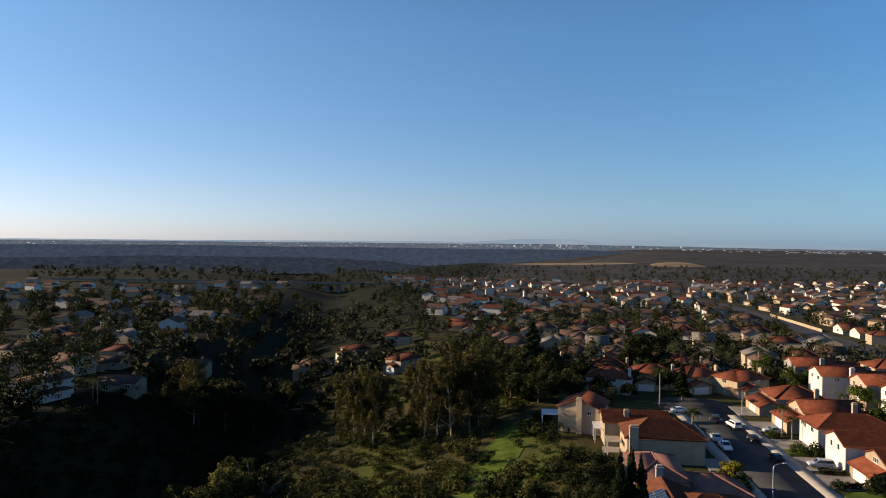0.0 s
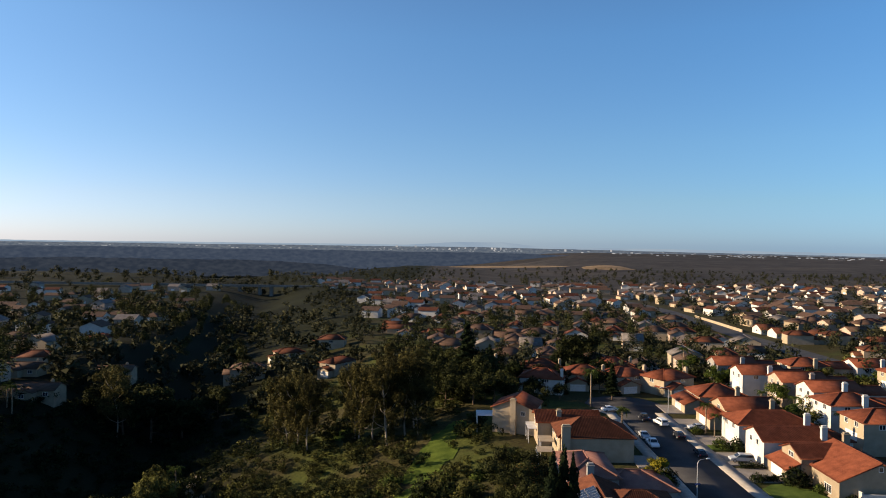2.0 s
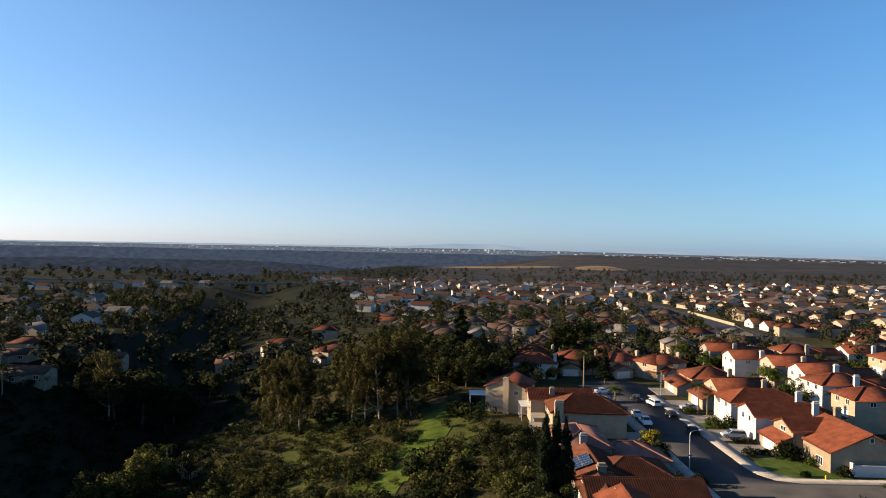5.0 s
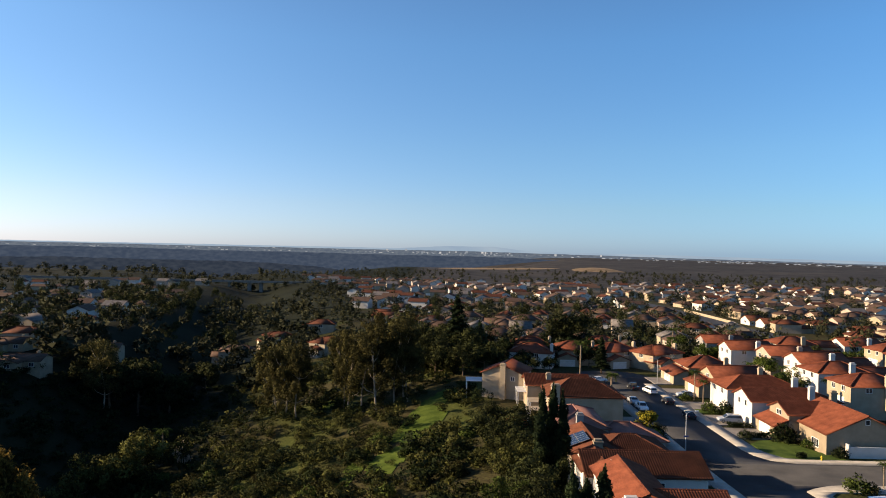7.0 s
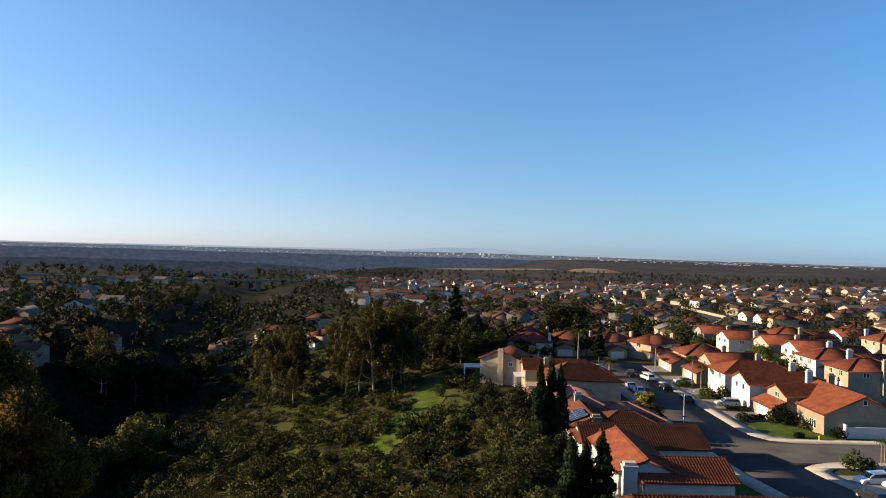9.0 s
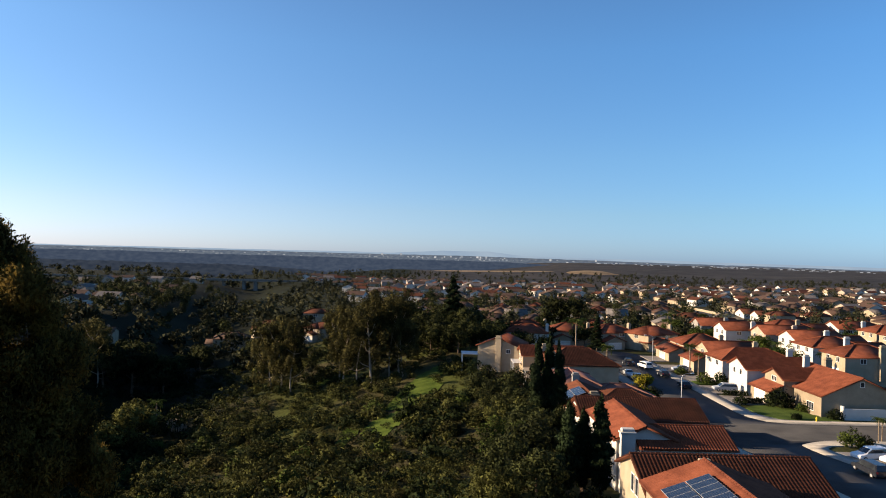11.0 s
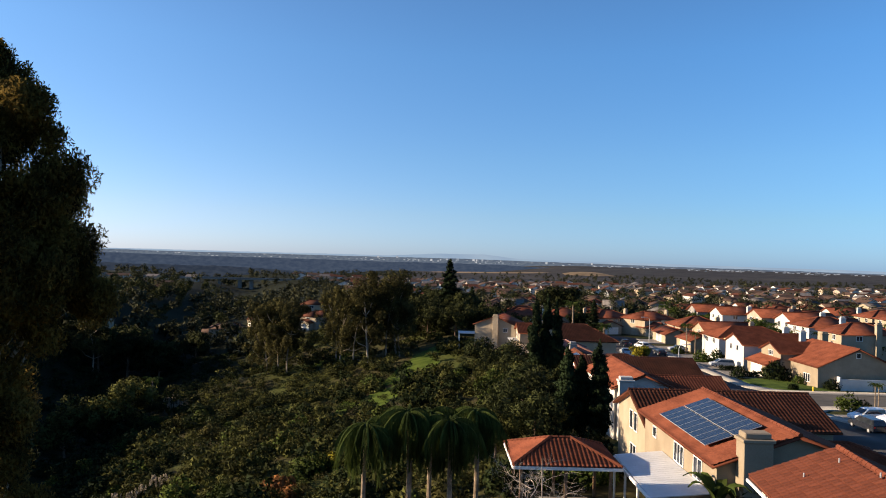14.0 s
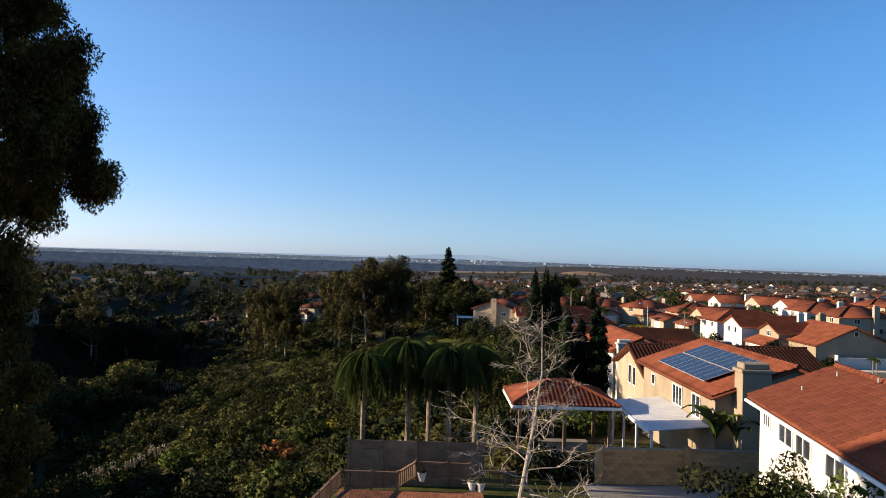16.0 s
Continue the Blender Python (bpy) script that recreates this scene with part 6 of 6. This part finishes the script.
# corner garden
def sheet(name, pts, lift, mat, label, category):
    """A flat sheet over the ground with an outline of points."""
    bm = bmesh.new()
    a = [bm.verts.new((x, y, float(pad(y)) + lift)) for x, y in pts]
    f = bm.faces.new(a)
    r = bmesh.ops.extrude_face_region(bm, geom=[f])
    for v in r["geom"]:
        if isinstance(v, bmesh.types.BMVert):
            v.co.z -= 0.25
    bmesh.ops.recalc_face_normals(bm, faces=bm.faces)
    me = bpy.data.meshes.new(name)
    bm.to_mesh(me), bm.free()
    me.materials.append(mat)
    return tagged(new(name, me), label, category, kind="structure")


M_LAWN = material("lawn", (0.0387, 0.0645, 0.0129), (0.086, 0.12, 0.0258), 0.5, 1.0, 0.6, fine=30, where="World", spec=0.05, dist=0.05)
sheet("lawn", ((58.2, 130.5), (58.4, 125.5), (60.5, 121.8), (64, 121.3), (71.5, 121.4), (72, 123), (68.5, 126), (67, 131), (64, 133.5), (61, 133)), 0.24, M_LAWN, "short green lawn of the corner house", "lawn")
sheet("lawn", ((58.2, 155.5), (64, 155.5), (64, 159), (58.2, 159)), 0.24, M_LAWN, "small front lawn", "lawn")
for y0, y1, x1 in ((134.5, 142.5, 64.4), (144.6, 153.5, 64.5), (159.2, 167, 64.7), (173.5, 183, 63.9), (189, 199, 63)):
    sheet("driveway", ((58.05, y0), (x1, y0), (x1, y1), (58.05, y1)), 0.22, M_CONCRETE, "pale concrete driveway", "driveway")
for y0, y1 in ((74, 82), (106, 113), (121, 129), (142, 150), (159, 166)):
    sheet("driveway", ((38.2, y0), (41.55, y0), (41.55, y1), (38.2, y1)), 0.22, M_CONCRETE, "pale concrete driveway", "driveway")
sheet("driveway", ((57.65, 90), (70, 90), (70, 100), (57.65, 100)), 0.22, M_CONCRETE, "pale concrete driveway", "driveway")
gw = tagged(new("garden_wall"), "white stucco garden wall with a gate", "wall", kind="structure")
for x0, x1, y0, y1, h in ((72.3, 72.6, 123.2, 128, 2.3), (72.6, 90, 123.2, 123.5, 1.9)):
    bm = bmesh.new()
    box(bm, x0, x1, y0, y1, -9.6, -9.3 + h, 0.03)
    part("wall_panel", bm, M_STUCCO[0], gw)


def hedge(x, y, lx, ly, h, label="clipped dark green hedge"):
    g = np.random.default_rng(int(x * 10))
    n = 420
    p = np.stack([g.uniform(-lx / 2, lx / 2, n), g.uniform(-ly / 2, ly / 2, n), g.uniform(0.1, h, n)], 1)
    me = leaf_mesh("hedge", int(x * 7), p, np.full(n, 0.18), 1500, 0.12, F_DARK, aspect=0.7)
    ob = tagged(new("hedge", me), label, "hedge", "hedges")
    ob.matrix_basis = pose(x, y, float(pad(y)) + 0.15)


hedge(61.5, 142.9, 5.0, 1.6, 1.0)
hedge(61.8, 135.0, 3.6, 1.4, 1.1)
hedge(63.5, 120.0 + 2.2, 1.4, 1.0, 0.9)
for x, y, s, k in ((58.9, 134.6, 1.1, 1), (65.6, 132.8, 2.2, 1), (68.3, 129.2, 1.1, 2), (70.8, 123, 1.2, 1), (62.8, 104.4, 1.6, 2), (64.5, 103.8, 1.1, 4), (63.5, 150.5 + 5, 1.7, 1), (60.5, 157, 1.5, 2), (59.4, 169, 1.2, 2), (43, 117, 1.3, 1), (39.5, 117, 1.3, 1)):
    ob = tagged(new("shrub", shrub_m[k]), "rounded green shrub in a front garden", "shrub", "garden shrubs")
    ob.matrix_basis = pose(x, y, float(pad(y)) + 0.1, rz=rng.uniform(0, 360)) @ Matrix.Diagonal((s, s, s, 1))
M_YEL = material("yellow_paint", (0.55, 0.38, 0.02), (0.65, 0.46, 0.04), 2, 0.5)
hyd = thing("fire_hydrant", pose(66.4, 121.0, -9.2), "yellow fire hydrant at the corner", "hydrant")
bm = bmesh.new()
lathe(bm, [(0.16, 0), (0.16, 0.06), (0.11, 0.08), (0.11, 0.55), (0.15, 0.56), (0.15, 0.6), (0.1, 0.72), (0.03, 0.78)])
part("barrel", bm, M_YEL, hyd)
bm = bmesh.new()
tube(bm, [(-0.2, 0, 0.42), (0.2, 0, 0.42)], [0.06, 0.06], 8)
part("nozzle", bm, M_YEL, hyd)

# white patio covers of the houses along the canyon
for x0, x1, y0, y1, z, lb in ((6.0, 10.2, 168.5, 174.5, -5.9, "white patio cover on posts"), (17.4, 21.9, 158.5, 165, -6.2, "white patio cover on posts"), (19.0, 22.0, 149, 154.0, -6.4, "pale patio cover on posts"), (17.8, 21.3, 143.0, 147.5, -6.8, "timber pergola on posts")):
    t = thing("patio_cover", Matrix(), lb, "patio cover")
    mt = M_WHITEPANEL if "white" in lb else M_STUCCO[1]
    n = int((y1 - y0) / 0.8)
    for k in range(n):
        timber(t, "roof_panel", x0, x1, y0 + k * 0.8, y0 + k * 0.8 + 0.77, z, z + 0.08, mt)
    for y in (y0 + 0.2, (y0 + y1) / 2, y1 - 0.2):
        timber(t, "post", x0 + 0.1, x0 + 0.24, y - 0.07, y + 0.07, float(ground_z(x0, y)) - 0.5, z, M_TRIM)

# highway bridge across the canyon
bridge = thing("bridge", Matrix(), "concrete road bridge across the canyon", "bridge")
timber(bridge, "deck", -600, -150, 838, 850, -20.6, -18.8, M_CONCRETE)
timber(bridge, "parapet", -600, -150, 837.4, 837.9, -18.8, -17.8, M_CONCRETE)
for x in (-236, -222, -260, -300):
    timber(bridge, "pier", x - 2, x + 2, 842, 846, -44, -20.6, M_CONCRETE)
# highway through the suburb
hw = [(y, float(lerp(y, ((250, 156), (391, 162), (460, 166), (560, 171), (644, 167), (800, 120), (1000, 60))))) for y in range(250, 1000, 12)]
V, Q = [], []
for y, x in hw:
    for o in (-7, -1, 1, 7):
        V.append((x + o, y, float(ground_z(x, y)) + 0.7))
for i in range(len(hw) - 1):
    for k in range(3):
        Q.append((4 * i + k, 4 * i + k + 1, 4 * i + k + 5, 4 * i + k + 4))
tagged(new("road", mesh_of("road", V, Q, M_ASPHALT)), "wide asphalt road through the suburb", "road", kind="structure")
sound = tagged(new("garden_wall"), "long white boundary wall beside the wide road", "wall", kind="structure")
for i in range(len(hw) - 1):
    (y0, xa), (y1, xb) = hw[i], hw[i + 1]
    if i % 2 or y0 > 490 or y0 < 395:
        continue
    bm = bmesh.new()
    z = float(ground_z(xa, y0))
    box(bm, max(xa, xb) + 8.5, max(xa, xb) + 8.9, y0, y1 + 9, z - 1, z + 1.8)
    part("wall_panel", bm, M_STUCCO[1], sound)
